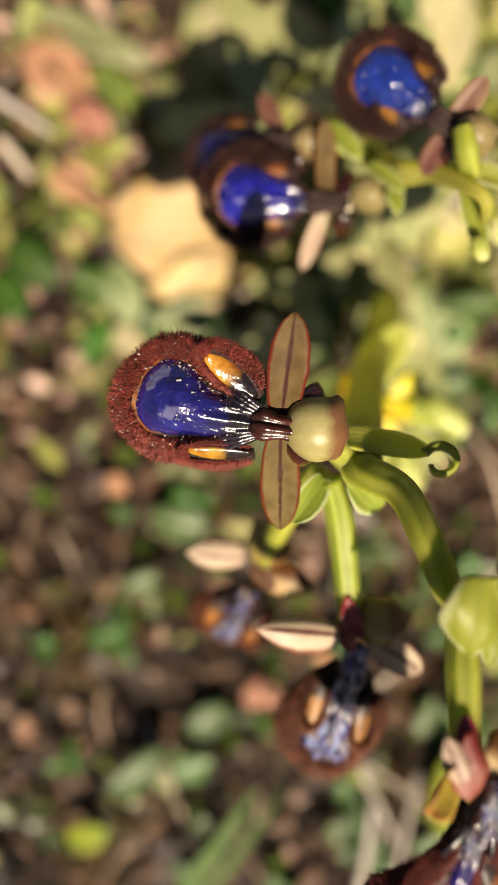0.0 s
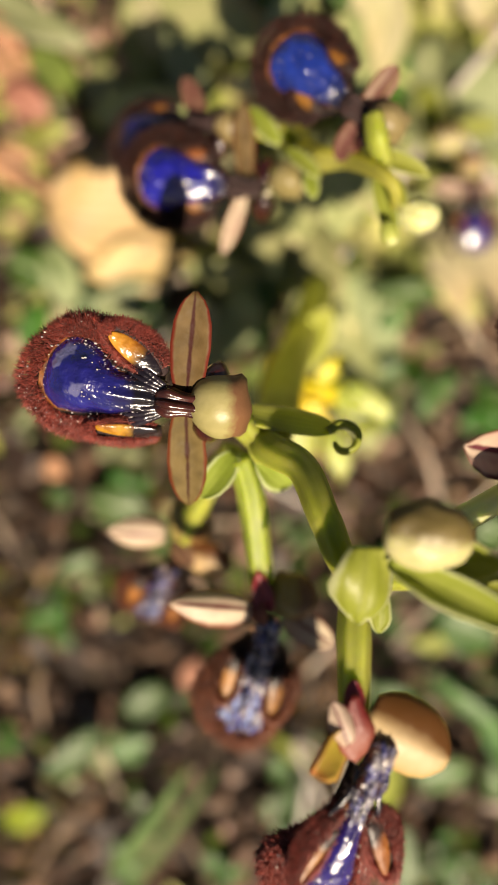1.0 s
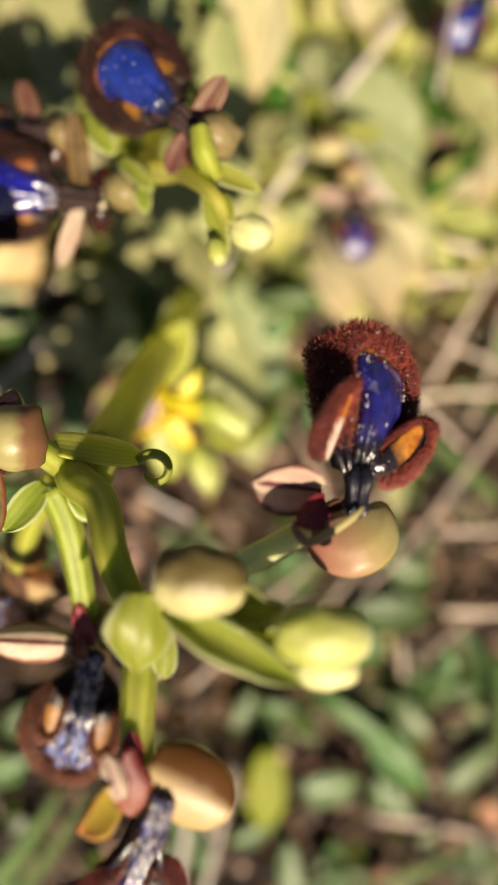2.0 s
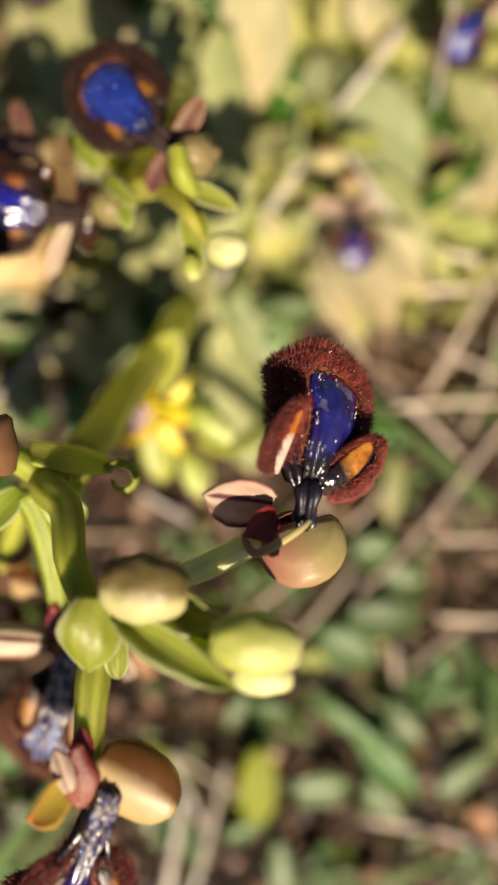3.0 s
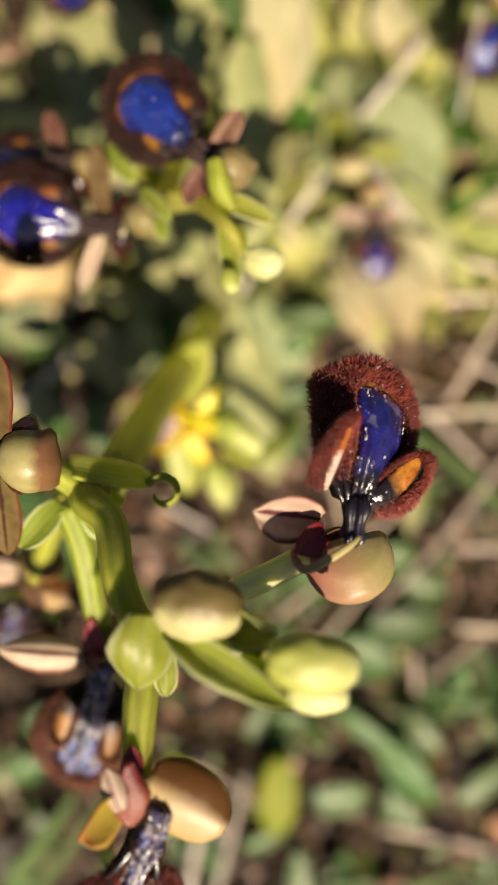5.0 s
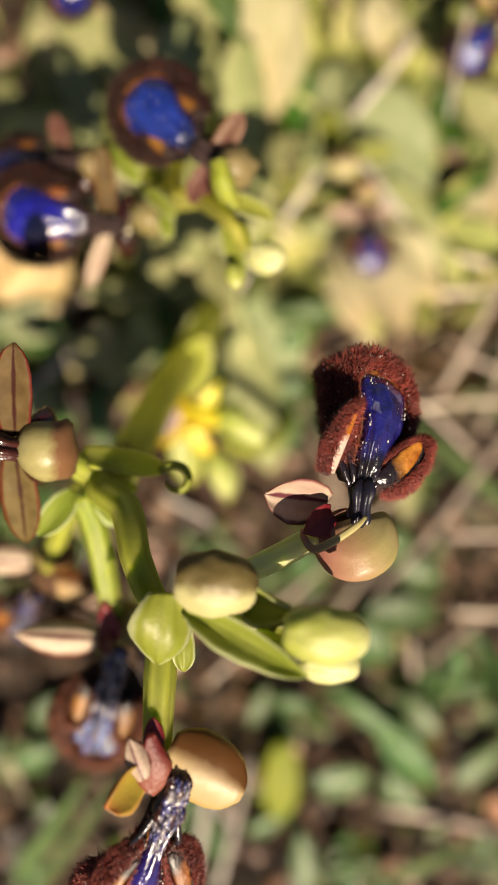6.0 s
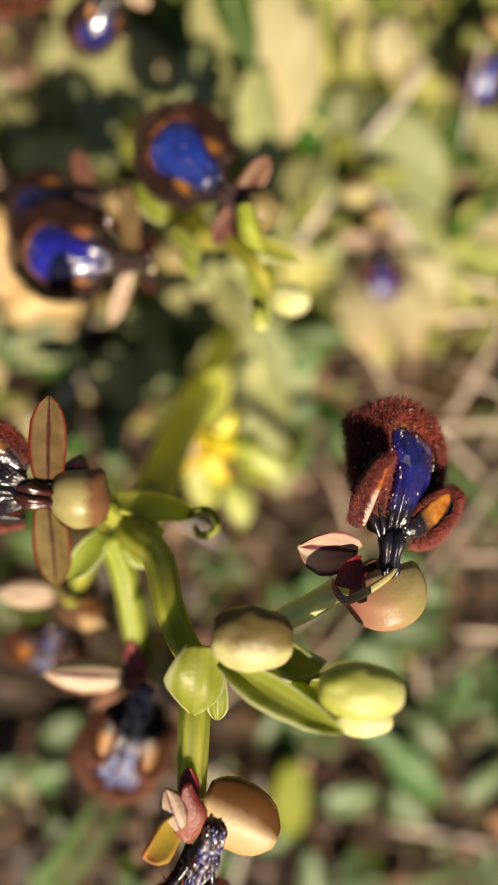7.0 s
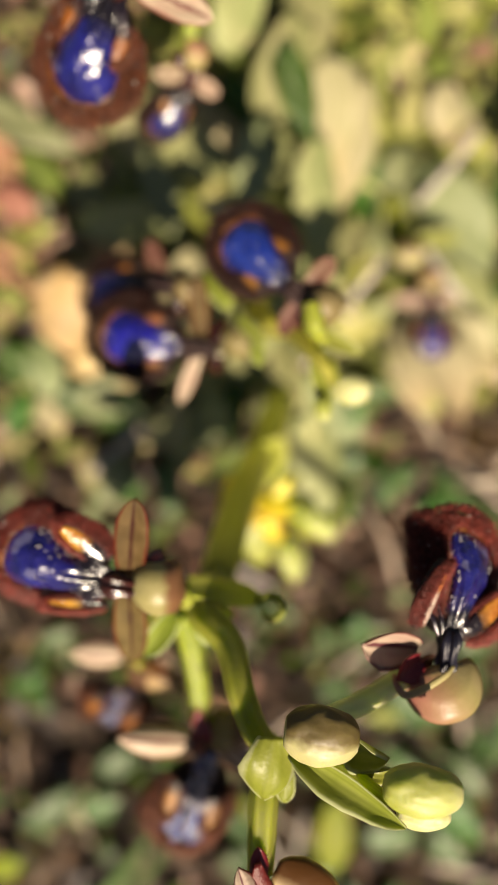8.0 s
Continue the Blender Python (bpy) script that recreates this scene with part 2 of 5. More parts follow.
AMBER = mat("amber_lobe", (0.20, 0.065, 0.005), (0.46, 0.22, 0.028), s=420, rough=0.20, bump=0.7, bs=900, coat=0.9, vary=0.08,
            tip=((0.010, 0.006, 0.007), 0.60, 0.36))
AMBER_DULL = mat("dull_amber_lobe", (0.13, 0.040, 0.004), (0.26, 0.095, 0.012), s=420, rough=0.5, bump=0.4, bs=1200, vary=0.10,
                 tip=((0.016, 0.008, 0.006), 0.45, 0.28))
BORDER = mat("brown_border", (0.06, 0.022, 0.008), (0.22, 0.075, 0.010), s=700, rough=0.5, bump=0.6, vary=0)
NECK = mat("black_ridges", (0.006, 0.004, 0.006), (0.015, 0.010, 0.016), s=700, rough=0.22, bump=0.5, bs=1500, coat=0.4, spec=0.6, vary=0)
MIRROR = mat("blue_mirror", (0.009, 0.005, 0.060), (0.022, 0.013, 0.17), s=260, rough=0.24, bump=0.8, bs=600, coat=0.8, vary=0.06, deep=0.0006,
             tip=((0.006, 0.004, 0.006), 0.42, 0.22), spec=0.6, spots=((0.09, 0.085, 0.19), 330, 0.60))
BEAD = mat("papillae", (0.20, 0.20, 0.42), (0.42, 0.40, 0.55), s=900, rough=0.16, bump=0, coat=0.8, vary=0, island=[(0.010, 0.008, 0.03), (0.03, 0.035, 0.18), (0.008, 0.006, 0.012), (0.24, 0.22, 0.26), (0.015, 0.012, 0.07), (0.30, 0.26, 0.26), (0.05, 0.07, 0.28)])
MIRROR_BLUE = mat("sky_blue_mirror", (0.004, 0.005, 0.10), (0.009, 0.014, 0.25), s=240, rough=0.20, bump=1.0, bs=380, coat=1.0, vary=0.05, deep=0.0008,
                  tip=((0.006, 0.006, 0.03), 0.24, 0.08), spec=0.8)
MIRROR_GRAINY = mat("grainy_blue_mirror", (0.03, 0.04, 0.22), (0.24, 0.28, 0.52), s=700, rough=0.34, bump=1.0, bs=2600, coat=0.2, vary=0.06,
                    tip=((0.012, 0.010, 0.02), 0.55, 0.3), spec=0.8)
COLUMN = mat("column", (0.012, 0.004, 0.003), (0.050, 0.012, 0.008), s=420, rough=0.22, bump=0.3, bs=900, spec=0.4, coat=0.35, vary=0)
COLUMN_DARK = mat("dark_column", (0.005, 0.005, 0.010), (0.012, 0.011, 0.022), s=420, rough=0.34, bump=0.3, bs=900, spec=0.4, vary=0)
# Amber patch whose cream base is a painted glint.
AMBER_GLINT = mat("glint_painted_lobe", (0.34, 0.13, 0.010), (0.46, 0.22, 0.028), s=420, rough=0.25, bump=0.4, bs=900, coat=0.5, vary=0.05, tip=((0.50, 0.42, 0.34), 0.62, 0.50))
DUST = mat("dust", (0.40, 0.36, 0.34), (0.6, 0.55, 0.5), s=900, rough=0.6, vary=0, island=[(0.12, 0.11, 0.16), (0.4, 0.37, 0.36), (0.6, 0.56, 0.5)])
CREAM = mat("pollen", (0.75, 0.66, 0.45), (0.8, 0.72, 0.52), s=900, rough=0.6, vary=0)
LUTEA_YELLOW = mat("yellow_petal", (0.66, 0.53, 0.008), (0.74, 0.61, 0.025), s=400, rough=0.4, bump=0.25, trans=0.25, vary=0.06)
LUTEA_SEPAL = mat("lime_sepal", (0.34, 0.38, 0.05), (0.43, 0.45, 0.10), s=300, rough=0.4, bump=0.2, trans=0.35, vary=0.06, veins=4)
LUTEA_DARK = mat("violet_brown_lip", (0.09, 0.03, 0.035), (0.24, 0.13, 0.14), s=900, rough=0.4, bump=0.8, vary=0)

# ---------------- building helpers (lengths in centimetres) ----------------
CM = 0.01
WORLD = {}


def basis(o, along, normal, s=1.0):
    """A pose at o (cm) whose y runs along and whose z leans to normal."""
    y = Vector(along).normalized()
    x = y.cross(Vector(normal)).normalized()
    z = x.cross(y)
    return Matrix.Translation(Vector(o) * CM) @ Matrix((x, y, z)).transposed().to_4x4() @ Matrix.Scale(s, 4)


def thing(name, o, label, category, group="", kind=""):
    ob = new(name)
    ob.empty_display_size = 0.01
    m = Matrix.Translation(Vector(o) * CM)
    ob.matrix_basis = m
    WORLD[ob] = m
    return tagged(ob, label, category, group, kind)


def to_mesh(name, bm, material, smooth=True):
    me = bpy.data.meshes.new(name)
    bmesh.ops.scale(bm, vec=(CM, CM, CM), verts=bm.verts)
    bm.to_mesh(me)
    bm.free()
    if smooth:
        me.polygons.foreach_set("use_smooth", [True] * len(me.polygons))
    me.materials.append(material)
    return me


def part(name, bm, material, parent, label="", m=None):
    """One mesh under a thing or a part. m: its pose in the world, else its parent's."""
    me = bm if isinstance(bm, bpy.types.Mesh) else to_mesh(name, bm, material)
    ob = new(name, me)
    m = m if m is not None else WORLD[parent]
    WORLD[ob] = m
    ob.parent = parent
    ob.matrix_basis = WORLD[parent].inverted() @ m
    return tagged(ob, label)


def single(name, bm, material, label, category, group="", kind="", m=None):
    ob = new(name, to_mesh(name, bm, material))
    m = m if m is not None else Matrix()
    ob.matrix_basis = m
    WORLD[ob] = m
    return tagged(ob, label, category, group, kind)


LANCE = [(0, 0.18), (0.15, 0.55), (0.4, 1.0), (0.65, 0.85), (0.85, 0.45), (0.96, 0.16), (1, 0.03)]
OVAL = [(0, 0.25), (0.12, 0.62), (0.35, 0.96), (0.55, 1.0), (0.78, 0.80), (0.92, 0.48), (1, 0.08)]
ROUND = [(0, 0.45), (0.15, 0.8), (0.4, 1.0), (0.65, 0.97), (0.85, 0.72), (0.95, 0.45), (1, 0.12)]
DISC = [(0, 0.5), (0.1, 0.75), (0.3, 0.97), (0.5, 1.0), (0.7, 0.95), (0.86, 0.78), (0.96, 0.52), (1, 0.34)]
STRAP = [(0, 0.75), (0.2, 0.95), (0.6, 1.0), (0.8, 0.85), (0.93, 0.5), (1, 0.06)]
SEPAL_FORM = [(0, 0.62), (0.2, 0.86), (0.5, 1.0), (0.72, 0.92), (0.88, 0.66), (0.97, 0.34), (1, 0.10)]
SPREAD = [(0, 0.2), (0.3, 0.6), (0.58, 1.0), (0.78, 0.88), (0.92, 0.52), (1, 0.10)]
FLARE = [(0, 0.5), (0.15, 0.74), (0.35, 0.95), (0.55, 1.0), (0.72, 0.88), (0.86, 0.6), (0.95, 0.3), (1, 0.06)]
SPIKE = [(0, 0.9), (0.3, 1.0), (0.6, 0.75), (0.85, 0.4), (1, 0.03)]


def interp(table, v):
    return float(np.interp(v, [a for a, _ in table], [b for _, b in table]))


def blade(length, width, prof=OVAL, bend=0.0, cup=0.0, th=0.025, nv=12, nu=6, wave=0.0, sway=0.0, seed=0):
    """A leaf, sepal or petal from the origin along +y, facing +z: bend in degrees (up), cup lifts its edges, sway bends it sideways."""
    bm = bmesh.new()
    uv = bm.loops.layers.uv.new()
    rnd = random.Random(seed)
    ph = rnd.uniform(0, 6)
    k, ks = radians(bend) / length, radians(sway) / length
    rings = []
    for side in (0, 1):
        grid = []
        for i in range(nv + 1):
            v = i / nv
            s = v * length
            cy, cz = (math.sin(k * s) / k, (1 - math.cos(k * s)) / k) if abs(k) > 1e-5 else (s, 0.0)
            cx = (1 - math.cos(ks * s)) / ks if abs(ks) > 1e-5 else 0.0
            w = interp(prof, v) * width / 2
            row = []
            for j in range(nu + 1):
                u = j / nu * 2 - 1
                x = u * w
                z = cup * width * (u * u) * interp(prof, v) + wave * math.sin(ph + 7 * v + 2.2 * u) * abs(u)
                taper = 1.0 if abs(u) < 0.95 else 0.35
                z += (0.5 - side) * th * taper
                row.append((bm.verts.new((cx + x, cy - z * math.sin(k * s), cz + z * math.cos(k * s))), (j / nu, v)))
            grid.append(row)
        rings.append(grid)

    def face(vs):
        try:
            f = bm.faces.new([a for a, _ in vs])
        except ValueError:
            return
        for loop, (_, t) in zip(f.loops, vs):
            loop[uv].uv = t

    top, bot = rings
    for i in range(nv):
        for j in range(nu):
            face((top[i][j], top[i][j + 1], top[i + 1][j + 1], top[i + 1][j]))
            face((bot[i][j], bot[i + 1][j], bot[i + 1][j + 1], bot[i][j + 1]))
        face((top[i][0], top[i + 1][0], bot[i + 1][0], bot[i][0]))
        face((top[i][nu], bot[i][nu], bot[i + 1][nu], top[i + 1][nu]))
    for j in range(nu):
        face((top[0][j], bot[0][j], bot[0][j + 1], top[0][j + 1]))
        face((top[nv][j], top[nv][j + 1], bot[nv][j + 1], bot[nv][j]))
    return bm


def spline(points, n):
    """n + 1 points on a smooth line through the given ones."""
    p = [Vector(a) for a in points]
    p = [2 * p[0] - p[1], *p, 2 * p[-1] - p[-2]]
    out = []
    segs = len(p) - 3
    for i in range(n + 1):
        s = min(i / n * segs, segs - 1e-6)
        a, t = int(s), s - int(s)
        p0, p1, p2, p3 = p[a:a + 4]
        out.append(0.5 * (2 * p1 + (p2 - p0) * t + (2 * p0 - 5 * p1 + 4 * p2 - p3) * t * t + (3 * p1 - p0 - 3 * p2 + p3) * t ** 3))
    return out


def tube(points, radii, n=16, sides=10, ridge=0.0, ridges=3, flat=1.0, bm=None):
    """A round stalk along a smooth line (cm), its radii spread along it, with lengthwise ridges."""
    bm = bm or bmesh.new()
    uv = bm.loops.layers.uv.verify()
    line = spline(points, n) if len(points) > 1 else points
    up = Vector((0.123, 0.2, 0.97))
    rows = []
    for i, c in enumerate(line):
        d = (line[min(i + 1, n)] - line[max(i - 1, 0)]).normalized()
        a = d.cross(up).normalized()
        b = a.cross(d)
        r = float(np.interp(i / n, np.linspace(0, 1, len(radii)), radii))
        rows.append([bm.verts.new(c + (a * math.cos(t) + b * math.sin(t) * flat) * r * (1 + ridge * math.cos(ridges * t + 1.5 * i / n)))
                     for t in [6.28318 * j / sides for j in range(sides)]])
    for i in range(n):
        for j in range(sides):
            k = (j + 1) % sides
            f = bm.faces.new((rows[i][j], rows[i][k], rows[i + 1][k], rows[i + 1][j]))
            for loop, t in zip(f.loops, ((j, i), (j + 1, i), (j + 1, i + 1), (j, i + 1))):
                loop[uv].uv = (t[0] / sides, t[1] / n)
    bm.faces.new(rows[0][::-1])
    bm.faces.new(rows[-1])
    return bm


def bud(length, width, hook=0.0, seams=3, flat=0.85):
    """A closed bud along +y: a plump body of overlapping sepals with seams and a drawn-out end."""
    bm = bmesh.new()
    uv = bm.loops.layers.uv.new()
    n, sides = 18, 40
    rows = []
    for i in range(n + 1):
        v = i / n
        r = width / 2 * (math.sin(math.pi * min(0.985, v * 0.92 + 0.05)) ** 0.38)
        row = []
        for j in range(sides):
            a = 6.28318 * j / sides
            g = 1.03 - 0.13 * ((seams * a / 6.28318 + 0.30 * v + 0.1) % 1.0) ** 7 + 0.12 * noise.noise(Vector((3 * math.cos(a), 3 * math.sin(a), 4 * v + length)))
            row.append(bm.verts.new((r * g * math.cos(a), v * length, r * g * flat * math.sin(a) - hook * v * v)))
        rows.append(row)
    for i in range(n):
        for j in range(sides):
            k = (j + 1) % sides
            f = bm.faces.new((rows[i][j], rows[i + 1][j], rows[i + 1][k], rows[i][k]))
            for loop, t in zip(f.loops, ((j, i), (j, i + 1), (j + 1, i + 1), (j + 1, i))):
                loop[uv].uv = (t[0] / sides, t[1] / n)
    bm.faces.new(rows[0])
    bm.faces.new(rows[-1][::-1])
    return bm


def dome(width, length, height, th=0.03, corner=0.11, crest=0.10):
    """A hooded sepal: a hollow bowl over the origin, open below, drawn into two blunt corners behind."""
    bm = bmesh.new()
    uv = bm.loops.layers.uv.new()
    n, sides = 9, 30
    shells = []
    for side in (0, 1):
        rows = []
        for i in range(n + 1):
            p = i / n * radians(98)
            row = []
            for j in range(sides):
                a = 6.28318 * j / sides
                q = 1 - side * th / (width / 2)
                flare = corner * (math.exp(-((a - 5.55) / 0.22) ** 2) + math.exp(-((a - 3.87) / 0.22) ** 2)) * (i / n) ** 3
                dent = 1 - 0.03 * math.sin(p) ** 2 * (math.cos(2 * a + 0.9) + 0.6 * math.cos(5 * a + 0.4) * (i / n))
                x, y = math.sin(p) * math.cos(a) * (width / 2 + flare) * q * dent, math.sin(p) * math.sin(a) * (length / 2 + flare * 0.6) * q * dent
                keel = crest * height * math.exp(-(x / (0.10 * width)) ** 2) - crest * height * math.exp(-((abs(x) - 0.24 * width) / (0.12 * width)) ** 2)
                row.append((bm.verts.new((x, y, math.cos(p) * height * q + keel * math.sin(p))), (0.5 + 0.5 * math.cos(a) * i / n, 0.5 - 0.5 * math.sin(a) * i / n)))
            rows.append(row)
        shells.append(rows)

    def face(vs):
        f = bm.faces.new([a for a, _ in vs])
        for loop, (_, t) in zip(f.loops, vs):
            loop[uv].uv = t

    for side, rows in enumerate(shells):
        for i in range(1, n):
            for j in range(sides):
                k = (j + 1) % sides
                q = (rows[i][j], rows[i + 1][j], rows[i + 1][k], rows[i][k])
                face(q if side == 0 else q[::-1])
        cap = [rows[1][j] for j in range(sides)]
        face(cap if side == 0 else cap[::-1])
        for v, _ in rows[0]:
            bm.verts.remove(v)
    for j in range(sides):
        k = (j + 1) % sides
        face((shells[0][n][j], shells[1][n][j], shells[1][n][k], shells[0][n][k]))
    return bm


def moved(bm, o, along, normal, s=1.0):
    """The same mesh, set at o in its parent's own space (cm)."""
    y = Vector(along).normalized()
    x = y.cross(Vector(normal)).normalized()
    m = Matrix.Translation(o) @ Matrix((x, y, x.cross(y))).transposed().to_4x4() @ Matrix.Scale(s, 4)
    bmesh.ops.transform(bm, matrix=m, verts=bm.verts)
    return bm


# ---------------- the mirror orchid flower ----------------
# half-widths along the lip: (along, both sides) or (along, minus side, plus side)
LIP = [(0.58, 0.22), (0.75, 0.32), (0.95, 0.46), (1.1, 0.56), (1.3, 0.63), (1.5, 0.65), (1.7, 0.60), (1.85, 0.49), (1.97, 0.34), (2.04, 0.18), (2.07, 0.04)]
SPEC = [(0.56, 0.18), (0.75, 0.22), (0.95, 0.23), (1.1, 0.25), (1.25, 0.29, 0.36), (1.4, 0.34, 0.44), (1.55, 0.36, 0.46), (1.68, 0.33, 0.42), (1.76, 0.26, 0.34), (1.82, 0.18, 0.24), (1.85, 0.06)]

LIP_SLIM = [(0.45, 0.16), (0.7, 0.18), (0.95, 0.21), (1.1, 0.28), (1.3, 0.44), (1.5, 0.58), (1.7, 0.61), (1.85, 0.52), (1.97, 0.34), (2.04, 0.18), (2.07, 0.04)]
SPEC_SLIM = [(0.45, 0.14), (0.7, 0.13), (0.85, 0.10), (1.0, 0.13), (1.2, 0.20), (1.4, 0.28), (1.55, 0.33), (1.70, 0.31), (1.80, 0.25), (1.85, 0.18), (1.88, 0.04)]

LIP_WEDGE = [(0.40, 0.16, 0.16), (0.60, 0.36, 0.40), (0.85, 0.48, 0.50), (1.1, 0.52, 0.60), (1.35, 0.48, 0.68), (1.6, 0.40, 0.62), (1.8, 0.26, 0.45), (1.90, 0.12, 0.25), (1.95, 0.04, 0.04)]
SPEC_WEDGE = [(0.55, 0.12, 0.14), (0.9, 0.12, 0.24), (1.1, 0.16, 0.32), (1.3, 0.21, 0.40), (1.5, 0.21, 0.42), (1.65, 0.15, 0.32), (1.72, 0.10, 0.20), (1.75, 0.04, 0.04)]

LIP_FOLDED = [(0.58, 0.20, 0.18), (0.75, 0.28, 0.30), (0.95, 0.32, 0.50), (1.1, 0.33, 0.60), (1.3, 0.35, 0.65), (1.5, 0.37, 0.65), (1.7, 0.40, 0.61), (1.85, 0.42, 0.53), (1.94, 0.37, 0.42), (2.02, 0.22, 0.26), (2.07, 0.04, 0.04)]
SPEC_FOLDED = [(0.56, 0.10, 0.16), (0.75, 0.12, 0.20), (0.95, 0.10, 0.33), (1.15, 0.05, 0.47), (1.35, 0.04, 0.54), (1.5, 0.06, 0.53), (1.65, 0.10, 0.45), (1.76, 0.09, 0.32), (1.82, 0.02, 0.08)]

LIP_ROUND = [(0.60, 0.22), (0.8, 0.42), (1.0, 0.55), (1.25, 0.64), (1.5, 0.66), (1.7, 0.60), (1.85, 0.50), (1.97, 0.34), (2.04, 0.18), (2.07, 0.04)]
SPEC_ROUND = [(0.62, 0.14), (0.8, 0.21), (1.0, 0.28), (1.15, 0.33), (1.3, 0.39), (1.45, 0.42), (1.6, 0.43), (1.72, 0.37), (1.8, 0.27), (1.86, 0.08)]

FORMS = {"wide": (LIP, SPEC), "slim": (LIP_SLIM, SPEC_SLIM), "wedge": (LIP_WEDGE, SPEC_WEDGE), "folded": (LIP_FOLDED, SPEC_FOLDED), "round": (LIP_ROUND, SPEC_ROUND)}


def half(table, y, side):
    """The half-width of a lip or mirror at y, on its minus or plus side."""
    return float(np.interp(y, [r[0] for r in table], [r[1] if side < 0 else r[-1] for r in table]))


def lip_form(fold, arch, lean, crease=None):
    """The lip's surface: from flat places (x across, y along, h above it) to space. fold turns its sides down, arch its end;
    crease = (x, slope) bends the minus side down beyond x."""
    def at(x, y, h=0.0):
        s = y - 0.55
        x = x + lean * s * s
        k = max(1e-4, arch)
        r = h - fold * x * x / (1 + 0.6 * abs(x)) + 0.05 * math.sin(3 * y)
        if crease:
            r -= crease[1] * max(0.0, crease[0] - x) * min(1.0, max(0.0, y - 0.7) * 2)
        return Vector((x, 0.55 + math.sin(k * s) / k + r * math.sin(k * s), -(1 - math.cos(k * s)) / k + r * math.cos(k * s)))
    return at


def belly(v, u, pillow=0.075):
    """How far the mirror swells along its length."""
    return 1.5 * pillow * math.sin(math.pi * min(1.0, max(0.0, v)) ** 1.5) * (1 - u ** 4)


def sheet_on(at, table, h, rim, grow=0.0, ny=22, nx=14, ribs=0.0, pillow=0.0):
    """A patch that lies on the lip, h proud of it, with its rim turned down."""
    bm = bmesh.new()
    uv = bm.loops.layers.uv.new()
    y0, y1 = table[0][0], table[-1][0] + grow
    rows = []
    for i in range(ny + 1):
        v = i / ny
        v = v + 0.10 * math.sin(math.pi * v) * v
        y = y0 + (y1 - y0) * v
        yt = min(y, table[-1][0]) if not grow else y0 + (table[-1][0] - y0) * v
        row = []
        for j in range(nx + 1):
            u = j / nx * 2 - 1
            w = half(table, yt, u) + grow * (0.25 + 0.75 * v)
            w_here = w * (1 + 0.16 * noise.noise(Vector((y * 3.3, 3.0 if u > 0 else -3.0, table[2][1] * 40))) * min(1, 4 * v))
            drop = rim * (abs(u) ** 8 + v ** 14) - ribs * math.cos(u * 9.5) * max(0.0, 1 - v / 0.55) ** 0.8
            lump = 0.032 * noise.noise(Vector((u * w * 6.5, y * 5.5, h * 9 + 2))) if pillow else 0.0
            row.append((bm.verts.new(at(u * w_here, y, h + lump - drop + pillow * (w / 0.4) * (1 - u * u) * (1 - v ** 6) + belly(v, u, pillow))), (j / nx, v)))
        rows.append(row)
    for i in range(ny):
        for j in range(nx):
            q = (rows[i][j], rows[i][j + 1], rows[i + 1][j + 1], rows[i + 1][j])
            f = bm.faces.new([a for a, _ in q])
            for loop, (_, t) in zip(f.loops, q):
                loop[uv].uv = t
    return bm


def hairs(roots, rnd, length, thick):
    """Many fine tapered hairs: roots are (place, direction)."""
    verts, faces = [], []
    for p, d in roots:
        d = (d + Vector([rnd.gauss(0, 0.33) for _ in range(3)])).normalized()
        a = d.orthogonal().normalized()
        b = d.cross(a)
        l = length * rnd.uniform(0.55, 1.25)
        bend = Vector([rnd.gauss(0, 0.14) for _ in range(3)]) * l
        n = len(verts)
        for t in (0, 2.1, 4.2):
            verts.append((p + (a * math.cos(t) + b * math.sin(t)) * thick) * CM)
        for t in (0, 2.1, 4.2):
            verts.append((p + d * l * 0.55 + bend * 0.3 + (a * math.cos(t) + b * math.sin(t)) * thick * 0.7) * CM)
        verts.append((p + d * l + bend) * CM)
        for k in range(3):
            m = (k + 1) % 3
            faces.append((n + k, n + m, n + 3 + m, n + 3 + k))
            faces.append((n + 3 + k, n + 3 + m, n + 6))
    me = bpy.data.meshes.new("hair_fringe")
    me.from_pydata(verts, [], faces)
    me.polygons.foreach_set("use_smooth", [True] * len(me.polygons))
    return me


def lip_hairs(at, rnd, count, length, thick, LIP, SPEC):
    roots = []
    end = LIP[-1][0]
    while len(roots) < count:
        side = rnd.choice((-1, 1))
        y = rnd.uniform(0.85, end + 0.02)
        w = half(LIP, min(y, end), side)
        ws = half(SPEC, y, side) + 0.02 if y < SPEC[-1][0] + 0.04 else 0.0
        edge = rnd.random() < 0.34
        x = (w + rnd.gauss(0, 0.012)) if edge else rnd.uniform(ws, max(ws, w))
        if x < ws:
            continue
        x *= side
        h = rnd.uniform(-0.16, 0.03) if edge else 0.005
        if y > end - 0.08:
            edge = True
            x = rnd.uniform(-0.9, 0.9) * half(LIP, end - 0.16, side)
            y = end - 0.9 * x * x + rnd.gauss(0, 0.012)
            h = rnd.uniform(-0.16, 0.02)
        p = at(x, y, h)
        out = (at(x * 1.12, 1.35 + (y - 1.35) * 1.14, h) - p).normalized()
        nrm = (at(x, y, h + 0.1) - p).normalized()
        roots.append((p, out * 0.9 + nrm * rnd.uniform(0.0, 0.7) if edge else out * rnd.uniform(0.15, 0.8) + nrm))
    return hairs(roots, rnd, length, thick)


